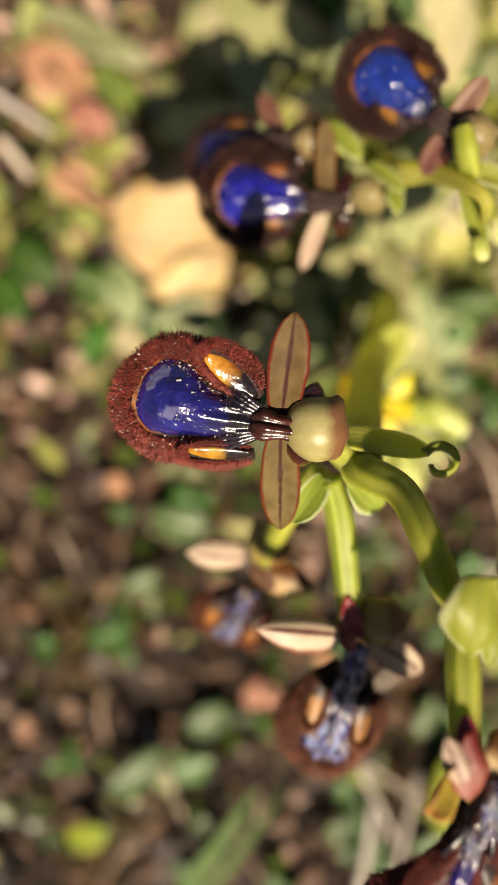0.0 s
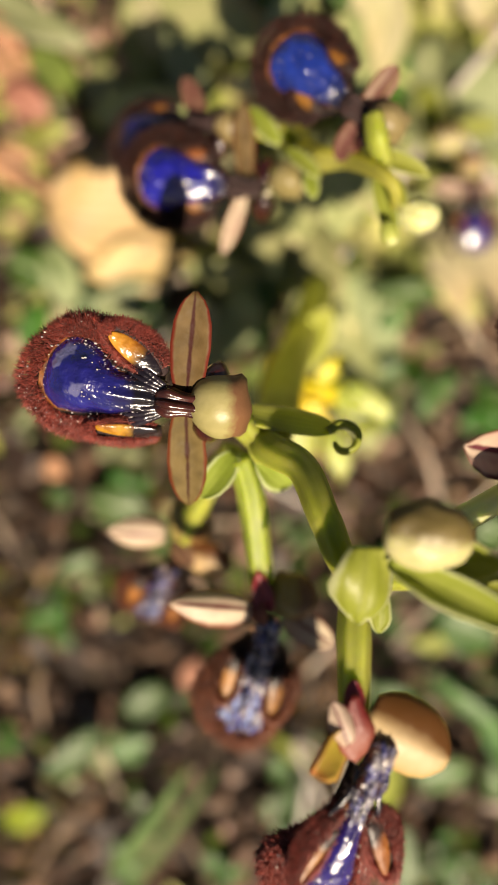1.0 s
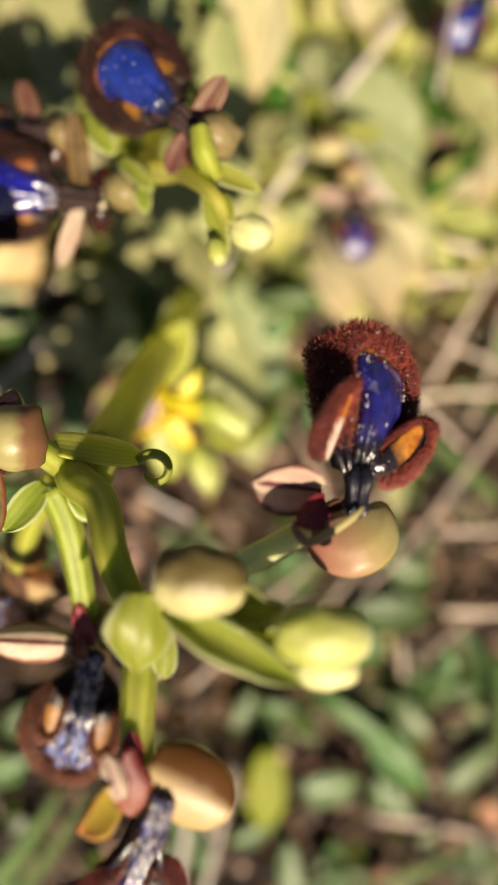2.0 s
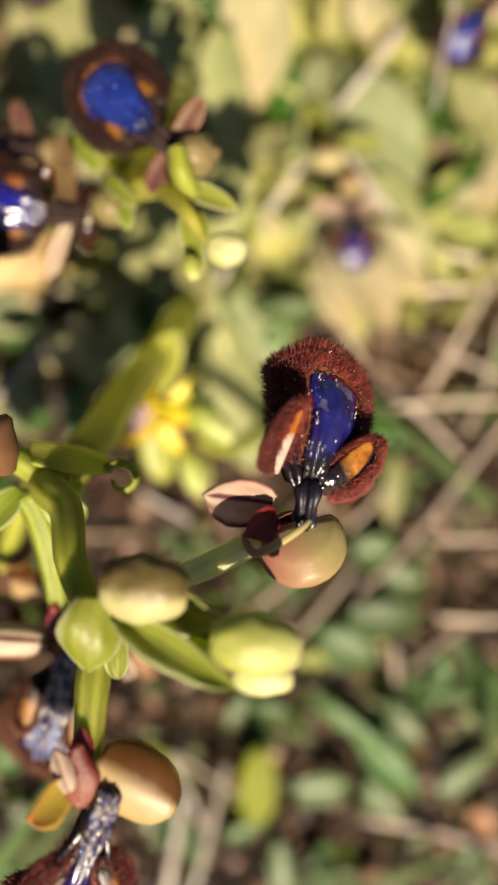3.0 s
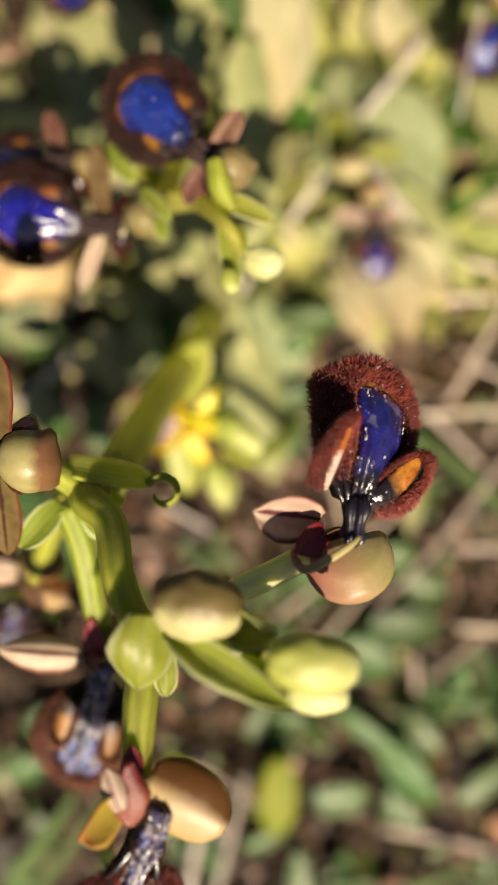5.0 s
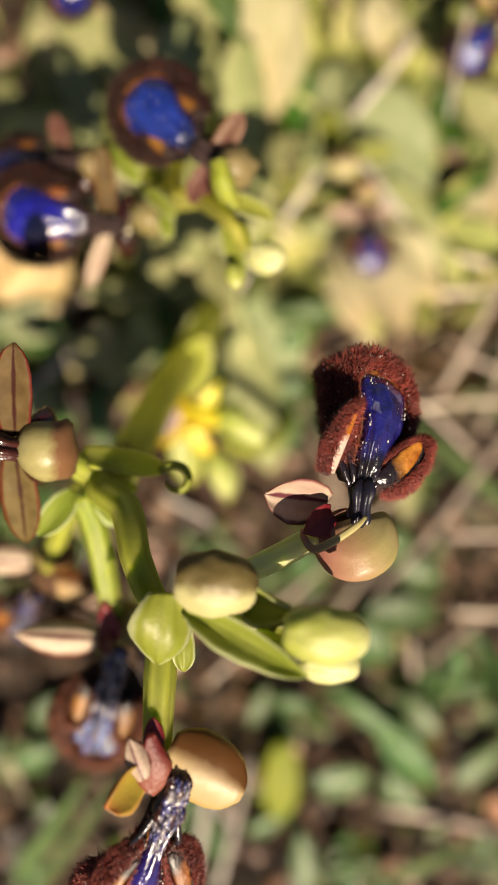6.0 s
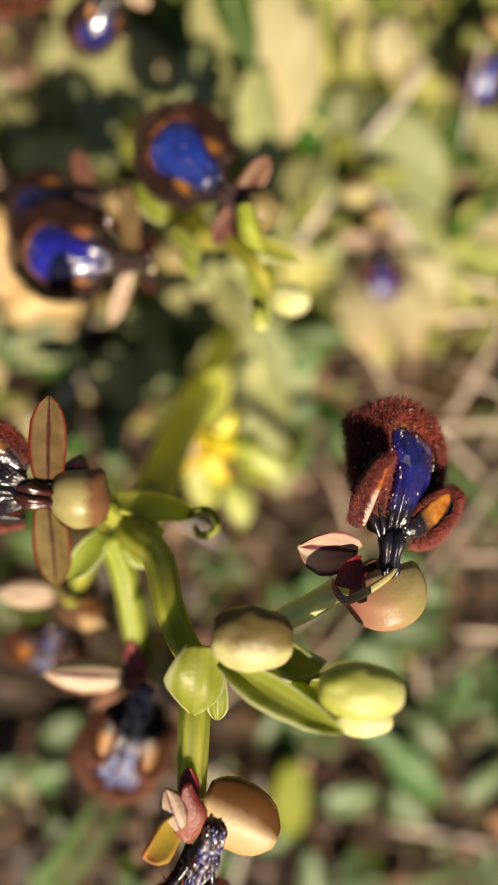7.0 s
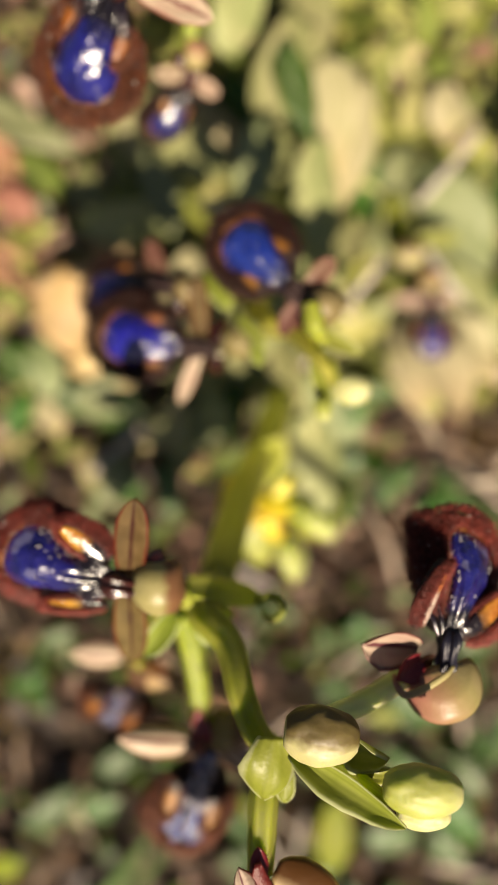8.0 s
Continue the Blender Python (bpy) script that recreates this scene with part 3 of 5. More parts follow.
def lobe_hairs(m, length, width, rnd, count, hl, thick, span, sway):
    """Hair on a side lobe whose sheet lies at the pose m, all over but for the bare patch between the two marks of span."""
    roots = []
    k = radians(sway) / length
    while len(roots) < count:
        v = rnd.uniform(0.06, 1.0)
        u = rnd.choice((-1, 1)) * rnd.uniform(0.92, 1.06) if rnd.random() < 0.35 else rnd.uniform(-1, 1)
        if span[0] < u < span[1] and v < 0.86:
            continue
        w = interp(OVAL, v) * width / 2
        cx = (1 - math.cos(k * v * length)) / k if abs(k) > 1e-5 else 0.0
        p = Vector((u * w + cx, v * length * 0.99, 0.03 - 0.06 * u * u))
        d = Vector((u * abs(u) * 0.9, max(0.0, v - 0.6) * 2.0, rnd.uniform(0.3, 1.0)))
        roots.append((m @ p, m.to_3x3() @ d))
    return hairs(roots, rnd, hl, thick)


def ridge_column(wide=1.0):
    """The column: a glossy ribbed body, pinched at its neck."""
    bm = bmesh.new()
    n, sides = 14, 44
    rows = []
    for i in range(n + 1):
        v = i / n
        w = 0.195 * (math.sin(math.pi * min(1, 0.12 + 0.86 * v)) ** 0.5) + 0.03 * math.sin(9 * v)
        row = []
        for j in range(sides):
            a = 6.28318 * j / sides
            g = 1.08 - 0.40 * abs(math.cos(3.0 * a)) ** 4 + 0.06 * math.sin(8 * v + 2 * a)
            row.append(bm.verts.new((wide * w * 1.15 * g * math.cos(a), 0.66 - 0.56 * v, 0.08 + 0.06 * v + w * 0.85 * g * math.sin(a))))
        rows.append(row)
    for i in range(n):
        for j in range(sides):
            k = (j + 1) % sides
            bm.faces.new((rows[i][j], rows[i][k], rows[i + 1][k], rows[i + 1][j]))
    bm.faces.new(rows[0][::-1])
    bm.faces.new(rows[-1])
    return bm


def grains(places, rnd, r=0.014):
    bm = bmesh.new()
    for p in places:
        s = r * rnd.choice((0.3, 0.35, 0.4, 0.5, 0.7, 0.9, 1.5)) * rnd.uniform(0.8, 1.2)
        bmesh.ops.create_icosphere(bm, subdivisions=1, radius=s, matrix=Matrix.Translation(p) @ Matrix.Diagonal((0.8, rnd.uniform(1.0, 2.6) if r > 0.02 else rnd.uniform(0.8, 1.7), 0.7, 1)))
    return bm


def side_lobe(lip, at, rnd, hair, hair_len, thin, hair_mat, amber, side, ox, oy, ang, lift, roll, l, w, patch, sway, up=0.02, own=None):
    """A pad-like side lobe from (ox, oy) of the lip, velvety and hairy, with a bare glossy patch along its inner side."""
    a, e, q = radians(ang), radians(lift), radians(roll)
    d = Vector((math.sin(a) * math.cos(e), math.cos(a) * math.cos(e), math.sin(e)))
    o = at(ox, oy, up)
    nrm = Vector((math.sin(q), 0, math.cos(q)))
    lm = basis((0, 0, 0), d, nrm)
    lm.translation = o
    lobe = part("side_lobe", moved(blade(l, w, OVAL, bend=-14, cup=-0.14, th=0.10, nv=12, nu=8, sway=sway), o, d, nrm), VELVET, lip, "velvety side lobe")
    mid = -side * (1 - patch) * 0.8
    inner = lm.to_3x3() @ Vector((mid * w / 2, 0.03, 0.058 - 0.10 * w * mid * mid))
    part("lobe_patch", moved(blade(l * 0.86, w * patch, OVAL, bend=-12, cup=-0.10, th=0.018, nv=12, nu=10, sway=sway), o + inner, d, nrm), own or amber, lobe, "glossy amber patch on the side lobe")
    lh = lobe_hairs(lm, l, w, rnd, hair, hair_len, thin, (mid - patch, mid + patch), sway)
    lh.materials.append(hair_mat)
    part("lobe_hair", lh, None, lobe)


PAIR = ((-1, -0.26, 0.64, -20, 5, -10, 0.70, 0.38, 0.52, 26), (1, 0.26, 0.64, 20, 5, 10, 0.70, 0.38, 0.52, -26))
PAIR_ROUND = ((-1, -0.30, 0.76, -14, -8, -20, 0.50, 0.25, 0.72, 14, -0.02), (1, 0.36, 0.76, 12, -8, 20, 0.50, 0.25, 0.72, -14, -0.02))


def mirror_flower(plant, m, seed, form="wide", fold=0.45, arch=0.35, lean=0.0, crease=None, hair=2600, hair_mat=HAIR, hair_len=0.10, thin=0.0050, mirror=MIRROR,
                  lobes=PAIR, amber=AMBER, column=COLUMN, col_w=0.75, ridges=3, beads=0, bead_r=0.024, bead_to=1.80,
                  sepals=((-92, -8, 1.05, 0.44, SEPAL, 8), (92, -8, 1.05, 0.44, SEPAL, 8)),
                  hood=(0.0, -0.02, 0.28, 0.66, 0.60, 0.32, HOOD), hood_turn=(0, 0, 0),
                  petals=((-100, 2, 0.46, 0.34, PETAL_DARK, -75), (100, 2, 0.46, 0.34, PETAL_DARK, -75)), dust=120, specks=0, label=""):
    """One flower on a plant: its lip as the part, with mirror, border, lobes, hair, column, sepals and petals under it."""
    rnd = random.Random(seed)
    at = lip_form(fold, arch, lean, crease)
    lip_table, spec_table = FORMS[form]
    body = sheet_on(at, lip_table, 0.0, 0.16)
    bmesh.ops.solidify(body, geom=body.faces[:], thickness=0.07)
    lip = part("flower", body, VELVET, plant, label or "mirror orchid flower with a hairy maroon lip and a glossy blue mirror", m)
    part("mirror_border", sheet_on(at, spec_table, 0.016, 0.03, 0.045), BORDER, lip)
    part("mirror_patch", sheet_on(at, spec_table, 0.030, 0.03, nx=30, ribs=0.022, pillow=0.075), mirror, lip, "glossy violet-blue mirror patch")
    fr = lip_hairs(at, rnd, hair, hair_len, thin, lip_table, spec_table)
    fr.materials.append(hair_mat)
    part("hair_fringe", fr, None, lip, "dense fringe of rusty hairs")
    for row in lobes:
        side_lobe(lip, at, rnd, int(hair * 0.36), hair_len * 0.75, thin, hair_mat, amber, *row)
    for k in range(ridges):
        for side in (-1, 1):
            q = (k + 0.6) / ridges
            line = [at(side * (0.06 + 0.10 * q), 0.56, 0.05), at(side * (0.09 + 0.20 * q), 0.76, 0.07), at(side * (0.13 + 0.27 * q), 1.02 - 0.12 * q, 0.055)]
            part("neck_ridge", tube(line, [0.030, 0.038, 0.015], n=10, sides=10, flat=0.8), NECK, lip, "glossy black ridge")
    part("column", ridge_column(col_w), column, lip, "glossy dark brown column")
    if not beads:
        part("pollen_mass", grains([Vector((-0.05, 0.07, 0.25)), Vector((0.0, 0.06, 0.26)), Vector((0.05, 0.07, 0.25))], rnd, 0.026), CREAM, lip)
    for ang, lift, l, w, mt, bend in sepals:
        a, e = radians(ang), radians(lift)
        d = Vector((math.sin(a) * math.cos(e), math.cos(a) * math.cos(e), math.sin(e)))
        part("lateral_sepal", moved(blade(l, w, SEPAL_FORM, bend=bend, cup=0.12, th=0.03, nv=14, nu=8, wave=0.012, seed=seed), Vector((0.10 * math.sin(a), 0.33 + 0.08 * math.cos(a), -0.02)), d, (0, 0.1, 1)), mt, lip)
    if hood:
        hx, hy, hz, hw, hl, hh, hm = hood
        bm = dome(hw, hl, hh, crest=0.04)
        bmesh.ops.transform(bm, matrix=Matrix.Translation((hx, hy, hz - hh * 0.6)) @ Euler([radians(v) for v in hood_turn]).to_matrix().to_4x4(), verts=bm.verts)
        part("hood", bm, hm, lip, "rounded hood sepal")
    for ang, lift, l, w, mt, bend in petals:
        a, e = radians(ang), radians(lift)
        d = Vector((math.sin(a) * math.cos(e), math.cos(a) * math.cos(e), math.sin(e)))
        part("petal", moved(blade(l, w, DISC, bend=bend, cup=-0.3, th=0.06, nv=10, nu=8), Vector((0.10 * math.sin(a), 0.08, 0.14)), d, (0, 0, 1)), mt, lip)
    y_end = spec_table[-1][0] - 0.04

    def mirror_top(x, y):
        q = min(1.0, abs(x) / max(0.02, half(spec_table, y, x)))
        return at(x, y, 0.034 + 0.075 * half(spec_table, y, x) / 0.4 * (1 - q * q) + belly((y - 0.56) / (y_end - 0.52), q))

    if dust:
        places = []
        heaps = [(rnd.uniform(0.66, y_end), rnd.uniform(-1, 1)) for _ in range(7)]
        while len(places) < dust:
            hy, hx = rnd.choice(heaps)
            loose = rnd.choice((0.03, 0.08, 0.5))
            y = min(y_end, max(0.66, rnd.gauss(hy, loose)))
            q = max(-1, min(1, rnd.gauss(hx, loose * 2)))
            places.append(mirror_top(q * half(spec_table, y, q), y))
        part("pollen_dust", grains(places, rnd, 0.0075), DUST, lip)
    if specks:
        places = []
        while len(places) < specks:
            y, side = rnd.uniform(0.80, lip_table[-1][0]), rnd.choice((-1, 1))
            inner, out = half(spec_table, y, side) if y < y_end else 0.0, half(lip_table, y, side) + 0.05
            if out > inner:
                places.append(at(side * rnd.uniform(inner, out), y, rnd.uniform(0.5, 0.95) * hair_len))
        part("hair_specks", grains(places, rnd, 0.0085), DUST, lip, "pale pollen grains caught in the hairs")
    if beads:
        places = []
        while len(places) < beads:
            y = rnd.uniform(0.15, bead_to)
            q = rnd.uniform(-0.95, 0.95)
            places.append(mirror_top(q * half(spec_table, y, q), y) if y > 0.62 else Vector((q * 0.15, y, 0.11 + 0.16 * math.sqrt(1 - q * q))))
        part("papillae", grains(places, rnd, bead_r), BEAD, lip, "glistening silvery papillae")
    return lip


def own_blade(flower, name, o, tip, normal, width, material, prof=OVAL, bend=0.0, cup=0.1, th=0.03):
    """A sepal or petal under a flower, set from one place to another in the world (cm)."""
    d = Vector(tip) - Vector(o)
    return part(name, blade(d.length, width, prof, bend=bend, cup=cup, th=th, nv=14, nu=10, wave=0.015), material, flower, "", basis(o, d, normal))


def own_dome(flower, name, o, apex, across, w, l, h, material):
    """A bowl-shaped sepal under a flower whose back looks towards apex."""
    return part(name, dome(w, l, h), material, flower, "", basis(o, across, apex))


BULGE = [(0, 0.55), (0.2, 0.92), (0.5, 1.0), (0.75, 0.75), (0.9, 0.38), (1, 0.05)]


def local_tube(plant, name, points, radii, material, **kw):
    o = WORLD[plant].translation / CM
    return part(name, tube([Vector(p) - o for p in points], radii, **kw), material, plant)


# ---------------- the ground ----------------


def ground_height(x, y):
    r = math.hypot(x, y)
    h = 0.30 * noise.noise(Vector((x * 0.35, y * 0.35, 1.0))) + 0.12 * noise.noise(Vector((x * 1.4, y * 1.4, 4.0)))
    return h / (1 + (r / 60) ** 2) - 0.12


def build_ground():
    bm = bmesh.new()
    n = 150
    axis = [2.2 * math.sinh(8.6 * (i / n * 2 - 1)) * 1.0 + 12 * (i / n * 2 - 1) for i in range(n + 1)]
    vs = [[bm.verts.new((x + 2, y, ground_height(x + 2, y))) for x in axis] for y in axis]
    for i in range(n):
        for j in range(n):
            bm.faces.new((vs[i][j], vs[i][j + 1], vs[i + 1][j + 1], vs[i + 1][j]))
    return single("ground", bm, SOIL, "dark crumbly soil under turf and dead stems", "ground", kind="structure")


build_ground()

# ---------------- main plant ----------------
A_BASE = (2.63, 3.92, 0)
orchid = thing("orchid_plant", A_BASE, "mirror orchid with five open flowers and green buds growing from turf", "orchid", "orchids in the turf")
stem_line = [A_BASE, (2.46, 2.43, 2.6), (1.74, 0.92, 5), (1.37, -0.03, 7), (1.22, -0.25, 8), (1.55, -0.48, 8.6), (1.72, -0.96, 9.1), (2, -1.47, 9.05), (2.62, -1.49, 9.3), (3.19, -1.54, 10.2)]
local_tube(orchid, "stem", stem_line[3:], [0.25, 0.20, 0.165, 0.15, 0.14, 0.11, 0.05], STEM, n=40, sides=28, ridge=0.06, ridges=6)
# the stem's lower stretch, in the brightened copy
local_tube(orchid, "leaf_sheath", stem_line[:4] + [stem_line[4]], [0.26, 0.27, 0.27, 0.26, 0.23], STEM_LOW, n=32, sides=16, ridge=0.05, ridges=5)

f1 = basis((0.67, 0.17, 8.45), (-1.0, 0.135, 0.10), (0.0, -0.33, 1.0), 0.98)
mirror_flower(orchid, f1, 11, fold=0.75, arch=0.12, hair=9500, hair_len=0.095, ridges=4, dust=200, specks=200, col_w=0.66,
              lobes=((-1, -0.38, 0.54, -15, 0, -26, 0.80, 0.32, 0.56, 16, -0.02), (1, 0.27, 0.58, 39, 3, 12, 0.80, 0.38, 0.62, -12, -0.02)),
              sepals=((-100, -8, 1.14, 0.44, SEPAL, 8), (86, 14, 1.10, 0.42, SEPAL, -8)), hood=(0.02, -0.03, 0.28, 0.70, 0.66, 0.36, HOOD), hood_turn=(0, 0, 8))
f3 = basis((3.89, -0.68, 9.05), (0.13, 0.97, 0.10), (0.20, -0.10, 0.95), 0.92)
flower = mirror_flower(orchid, f3, 23, form="folded", fold=0.55, arch=0.20, crease=(-0.16, 1.2), hair=9500, hair_len=0.11, ridges=2, col_w=0.58, column=COLUMN_DARK, dust=170, specks=110,
                       lobes=((-1, -0.45, 0.66, 2, 12, 26, 0.84, 0.34, 0.50, 32, 0.11, AMBER_GLINT), (1, 0.16, 0.56, 60, 6, -6, 0.78, 0.44, 0.62, -34)),
                       sepals=(), hood=None, petals=())
own_blade(flower, "lateral_sepal", (3.64, -0.33, 9.08), (2.95, -0.19, 9.26), (-0.15, -0.25, 1), 0.50, SEPAL_PINK, ROUND, 18, 0.30)
own_dome(flower, "hood", (3.93, -0.72, 9.02), (0.26, -0.70, 0.66), (0.95, 0.32, 0.05), 0.58, 0.86, 0.48, HOOD_PINK)
own_blade(flower, "petal", (3.66, -0.42, 9.14), (3.33, -0.62, 9.26), (0.1, -0.3, 1), 0.34, PETAL_RED, BULGE, 24, 0.30, 0.05)
rim_line = [(3.99, -0.46, 9.32), (3.88, -0.55, 9.38), (3.65, -0.70, 9.38), (3.47, -0.78, 9.34), (3.38, -0.68, 9.28), (3.37, -0.60, 9.20)]
part("hood_rim", tube([Vector(p) - WORLD[orchid].translation / CM for p in rim_line], [0.02, 0.034, 0.042, 0.044, 0.036, 0.018], n=22, sides=8, flat=0.6), HOOD_PINK, flower, "rolled cream rim of the hood", WORLD[orchid])
own_blade(flower, "petal", (3.88, -0.50, 8.95), (3.58, -0.46, 9.12), (-0.2, -0.5, 1), 0.30, SEPAL_ROSE, BULGE, 20, 0.2)
f4 = basis((2.21, -2.72, 9.50), (-0.30, -0.95, -0.02), (0.20, -0.12, 0.95)) @ Matrix.Diagonal((0.88, 1.06, 0.9, 1))
flower = mirror_flower(orchid, f4, 37, form="slim", fold=0.8, arch=0.20, hair=8000, beads=420, bead_r=0.022, bead_to=0.86, dust=260, specks=200, ridges=1, col_w=0.72,
                       amber=AMBER_DULL, lobes=((-1, -0.16, 0.84, -62, 4, -8, 0.64, 0.36, 0.56, 40), (1, 0.18, 0.94, 40, 2, 10, 0.66, 0.34, 0.34, -30)), sepals=(), hood=None, petals=())
own_blade(flower, "lateral_sepal", (2.06, -2.64, 9.60), (2.80, -3.02, 9.74), (0.08, 0.10, 1), 0.68, SEPAL_WARM, DISC, -22, -0.16)
own_blade(flower, "lateral_sepal", (1.83, -2.82, 9.56), (1.42, -2.99, 9.78), (-0.2, -0.4, 1), 0.42, SEPAL_LIME, ROUND, 26, 0.30)
own_blade(flower, "petal", (1.84, -2.86, 9.72), (1.66, -2.52, 9.82), (0.0, -0.3, 1), 0.25, SEPAL_PINK, BULGE, -30, -0.2, 0.05)
own_blade(flower, "hood", (1.93, -2.78, 9.56), (1.88, -2.39, 9.74), (0.0, -0.2, 1), 0.21, PETAL_RED, OVAL, -40, -0.2)
own_blade(flower, "throat", (1.90, -2.44, 9.70), (1.98, -3.06, 9.70), (0.05, -0.15, 1), 0.36, SEPAL_FLAME, SPREAD, -18, -0.10)
f2 = basis((1.3, -2.21, 7.05), (-0.15, -0.97, -0.12), (0.10, -0.20, 0.97), 1.02) @ Matrix.Diagonal((0.95, 1, 0.9, 1))
flower = mirror_flower(orchid, f2, 41, form="wedge", fold=0.5, arch=0.22, hair=6000, hair_len=0.14, hair_mat=HAIR_AMBER, mirror=MIRROR_GRAINY, beads=460, bead_r=0.036, bead_to=1.70, dust=0, ridges=0, amber=AMBER_DULL,
                       lobes=((-1, -0.26, 0.78, -16, 2, -10, 0.64, 0.38, 0.6, 24), (1, 0.34, 0.62, 22, 2, 10, 0.62, 0.36, 0.6, -24)), sepals=(), hood=None, petals=())
own_blade(flower, "lateral_sepal", (1.07, -2.22, 7.3), (0.17, -2.04, 7.7), (0.0, 0.35, 1), 0.46, SEPAL_PINK, BULGE, -30, -0.30)
own_dome(flower, "hood", (1.60, -2.10, 7.10), (0.05, -0.25, 1.0), (1.0, -0.1, 0.0), 0.60, 0.58, 0.30, SEPAL_OLIVE)
own_blade(flower, "lateral_sepal", (1.5, -2.38, 6.8), (2.12, -2.72, 6.9), (0.0, -0.2, 1), 0.44, SEPAL_PINK, ROUND, 10, 0.1)
own_blade(flower, "petal", (1.26, -2.28, 7.2), (1.14, -1.80, 7.45), (0.0, -0.2, 1), 0.26, PETAL_RED, BULGE, -30, 0.2)
own_blade(flower, "petal", (1.08, -2.12, 7.2), (1.22, -2.36, 7.4), (0.0, -0.2, 1), 0.22, SEPAL_FLAME, BULGE, -30, 0.2)
f5 = basis((0.06, -1.70, 6.15), (-0.26, -0.80, -0.52), (-0.05, -0.45, 0.85), 0.86)
flower = mirror_flower(orchid, f5, 47, form="wedge", fold=0.6, arch=0.4, hair=3500, hair_len=0.15, hair_mat=HAIR_AMBER, mirror=MIRROR_GRAINY, beads=300, bead_r=0.036, bead_to=1.70, dust=0, ridges=0, amber=AMBER_DULL,
                       lobes=((-1, -0.28, 0.80, -20, 2, -10, 0.66, 0.40, 0.66, 24), (1, 0.34, 0.62, 26, 2, 10, 0.66, 0.40, 0.66, -24)), sepals=(), hood=None, petals=())
own_dome(flower, "hood", (0.29, -1.32, 6.05), (0.0, -0.25, 1.0), (1.0, -0.1, 0.0), 0.58, 0.60, 0.32, SEPAL_OLIVE)
own_blade(flower, "lateral_sepal", (-0.05, -1.50, 6.0), (-0.80, -1.46, 6.25), (0.0, -0.2, 1), 0.46, SEPAL_PINK, BULGE, -25, -0.2)
own_blade(flower, "lateral_sepal", (0.24, -1.72, 5.95), (0.84, -1.96, 6.15), (0.0, -0.2, 1), 0.50, SEPAL_WARM, BULGE, -25, -0.1)
own_blade(flower, "petal", (0.10, -1.55, 6.0), (0.30, -1.85, 6.3), (0.0, -0.2, 1), 0.30, SEPAL_ROSE, BULGE, -30, 0.2)

# ovaries run from the stem to each flower
local_tube(orchid, "ovary", [(1.54, -0.41, 7.9), (1.17, -0.19, 7.9), (0.79, 0.11, 8.25)], [0.14, 0.17, 0.13], STEM, sides=14, ridge=0.10, ridges=3)
local_tube(orchid, "ovary", [(0.91, -0.39, 7.7), (1.08, -0.96, 7.4), (1.23, -2.12, 7.05)], [0.14, 0.16, 0.13], STEM, sides=24, ridge=0.10, ridges=6)
local_tube(orchid, "ovary", [(1.99, -1.51, 9.1), (1.96, -2.03, 9.3), (1.94, -2.7, 9.45)], [0.13, 0.155, 0.13], STEM, sides=24, ridge=0.10, ridges=6)
local_tube(orchid, "ovary", [(2.55, -1.10, 9.25), (3.02, -0.92, 9.22), (3.52, -0.70, 9.05)], [0.10, 0.125, 0.125], STEM_SUNLIT, sides=14, ridge=0.10, ridges=3)
local_tube(orchid, "ovary", [(0.88, -0.31, 7), (0.56, -0.75, 6.7), (0.22, -1.51, 6.1)], [0.15, 0.17, 0.14], STEM, sides=14, ridge=0.10, ridges=3)
# the long bract with its rolled end
part("bract", blade(0.98, 0.36, STRAP, cup=0.12, th=0.04, nv=14, nu=8), STEM, orchid, "", basis((1.0, 0.08, 8.05), (1.0, -0.17, 0.02), (0.05, 0.62, 0.8)))
c0 = Vector((2.05, -0.19, 8.08))
curl = tube([c0 - Vector(A_BASE) + Vector((q * math.cos(a), q * math.sin(a), 0.02)) for q, a in [(0.19 - 0.010 * k, 2.6 - 0.62 * k) for k in range(10)]],
            [0.055, 0.05, 0.045, 0.04, 0.02], n=34, sides=12, flat=2.6)
part("bract_tip", curl, BRACT, orchid, "rolled translucent green bract tip")
for o, tip, n, w, mt, cup, bend in (
        ((0.85, -0.35, 7.7), (0.54, -0.79, 8.1), (0, -0.2, 1), 0.34, BRACT, 0.25, -25),
        ((1.12, -0.41, 7.8), (1.55, -0.75, 7.5), (0, 0, 1), 0.40, BRACT, 0.2, -15),
        ((2.04, -1.13, 9.66), (2.00, -1.84, 9.84), (0.20, -0.05, 1), 0.64, BRACT, -0.16, -50),
        ((2.12, -1.42, 9.3), (2.22, -1.97, 9.4), (0.5, 0, 1), 0.26, BRACT, 0.3, -20),
        ((2.70, -1.16, 9.62), (3.24, -1.18, 9.8), (0.1, -0.45, 1), 0.46, BRACT, 0.38, 26),
        ((2.20, -1.26, 9.70), (3.36, -1.76, 10.1), (0.1, -0.1, 1), 0.34, BRACT, 0.5, 14),
        ((2.97, -1.46, 9.75), (3.29, -1.46, 9.8), (0, 0, 1), 0.2, BRACT, 0.2, -40)):
    d = Vector(tip) - Vector(o)
    part("bract", blade(d.length, w, FLARE if cup < 0 else OVAL, bend=bend, cup=cup, th=0.035, nv=18, nu=10, wave=0.05 if cup < 0 else 0.03, seed=5), mt, orchid, "", basis(o, d, n))
part("bud", bud(0.74, 0.60, flat=0.8), BUD_SHADED, orchid, "plump olive bud", basis((2.13, -0.96, 9.90), (1, -0.10, 0.02), (0, -0.1, 1)))
part("bud", bud(0.74, 0.50, flat=0.85), BUD, orchid, "plump green bud", basis((3.08, -1.34, 10.25), (1, -0.10, 0.02), (0, -0.15, 1)))
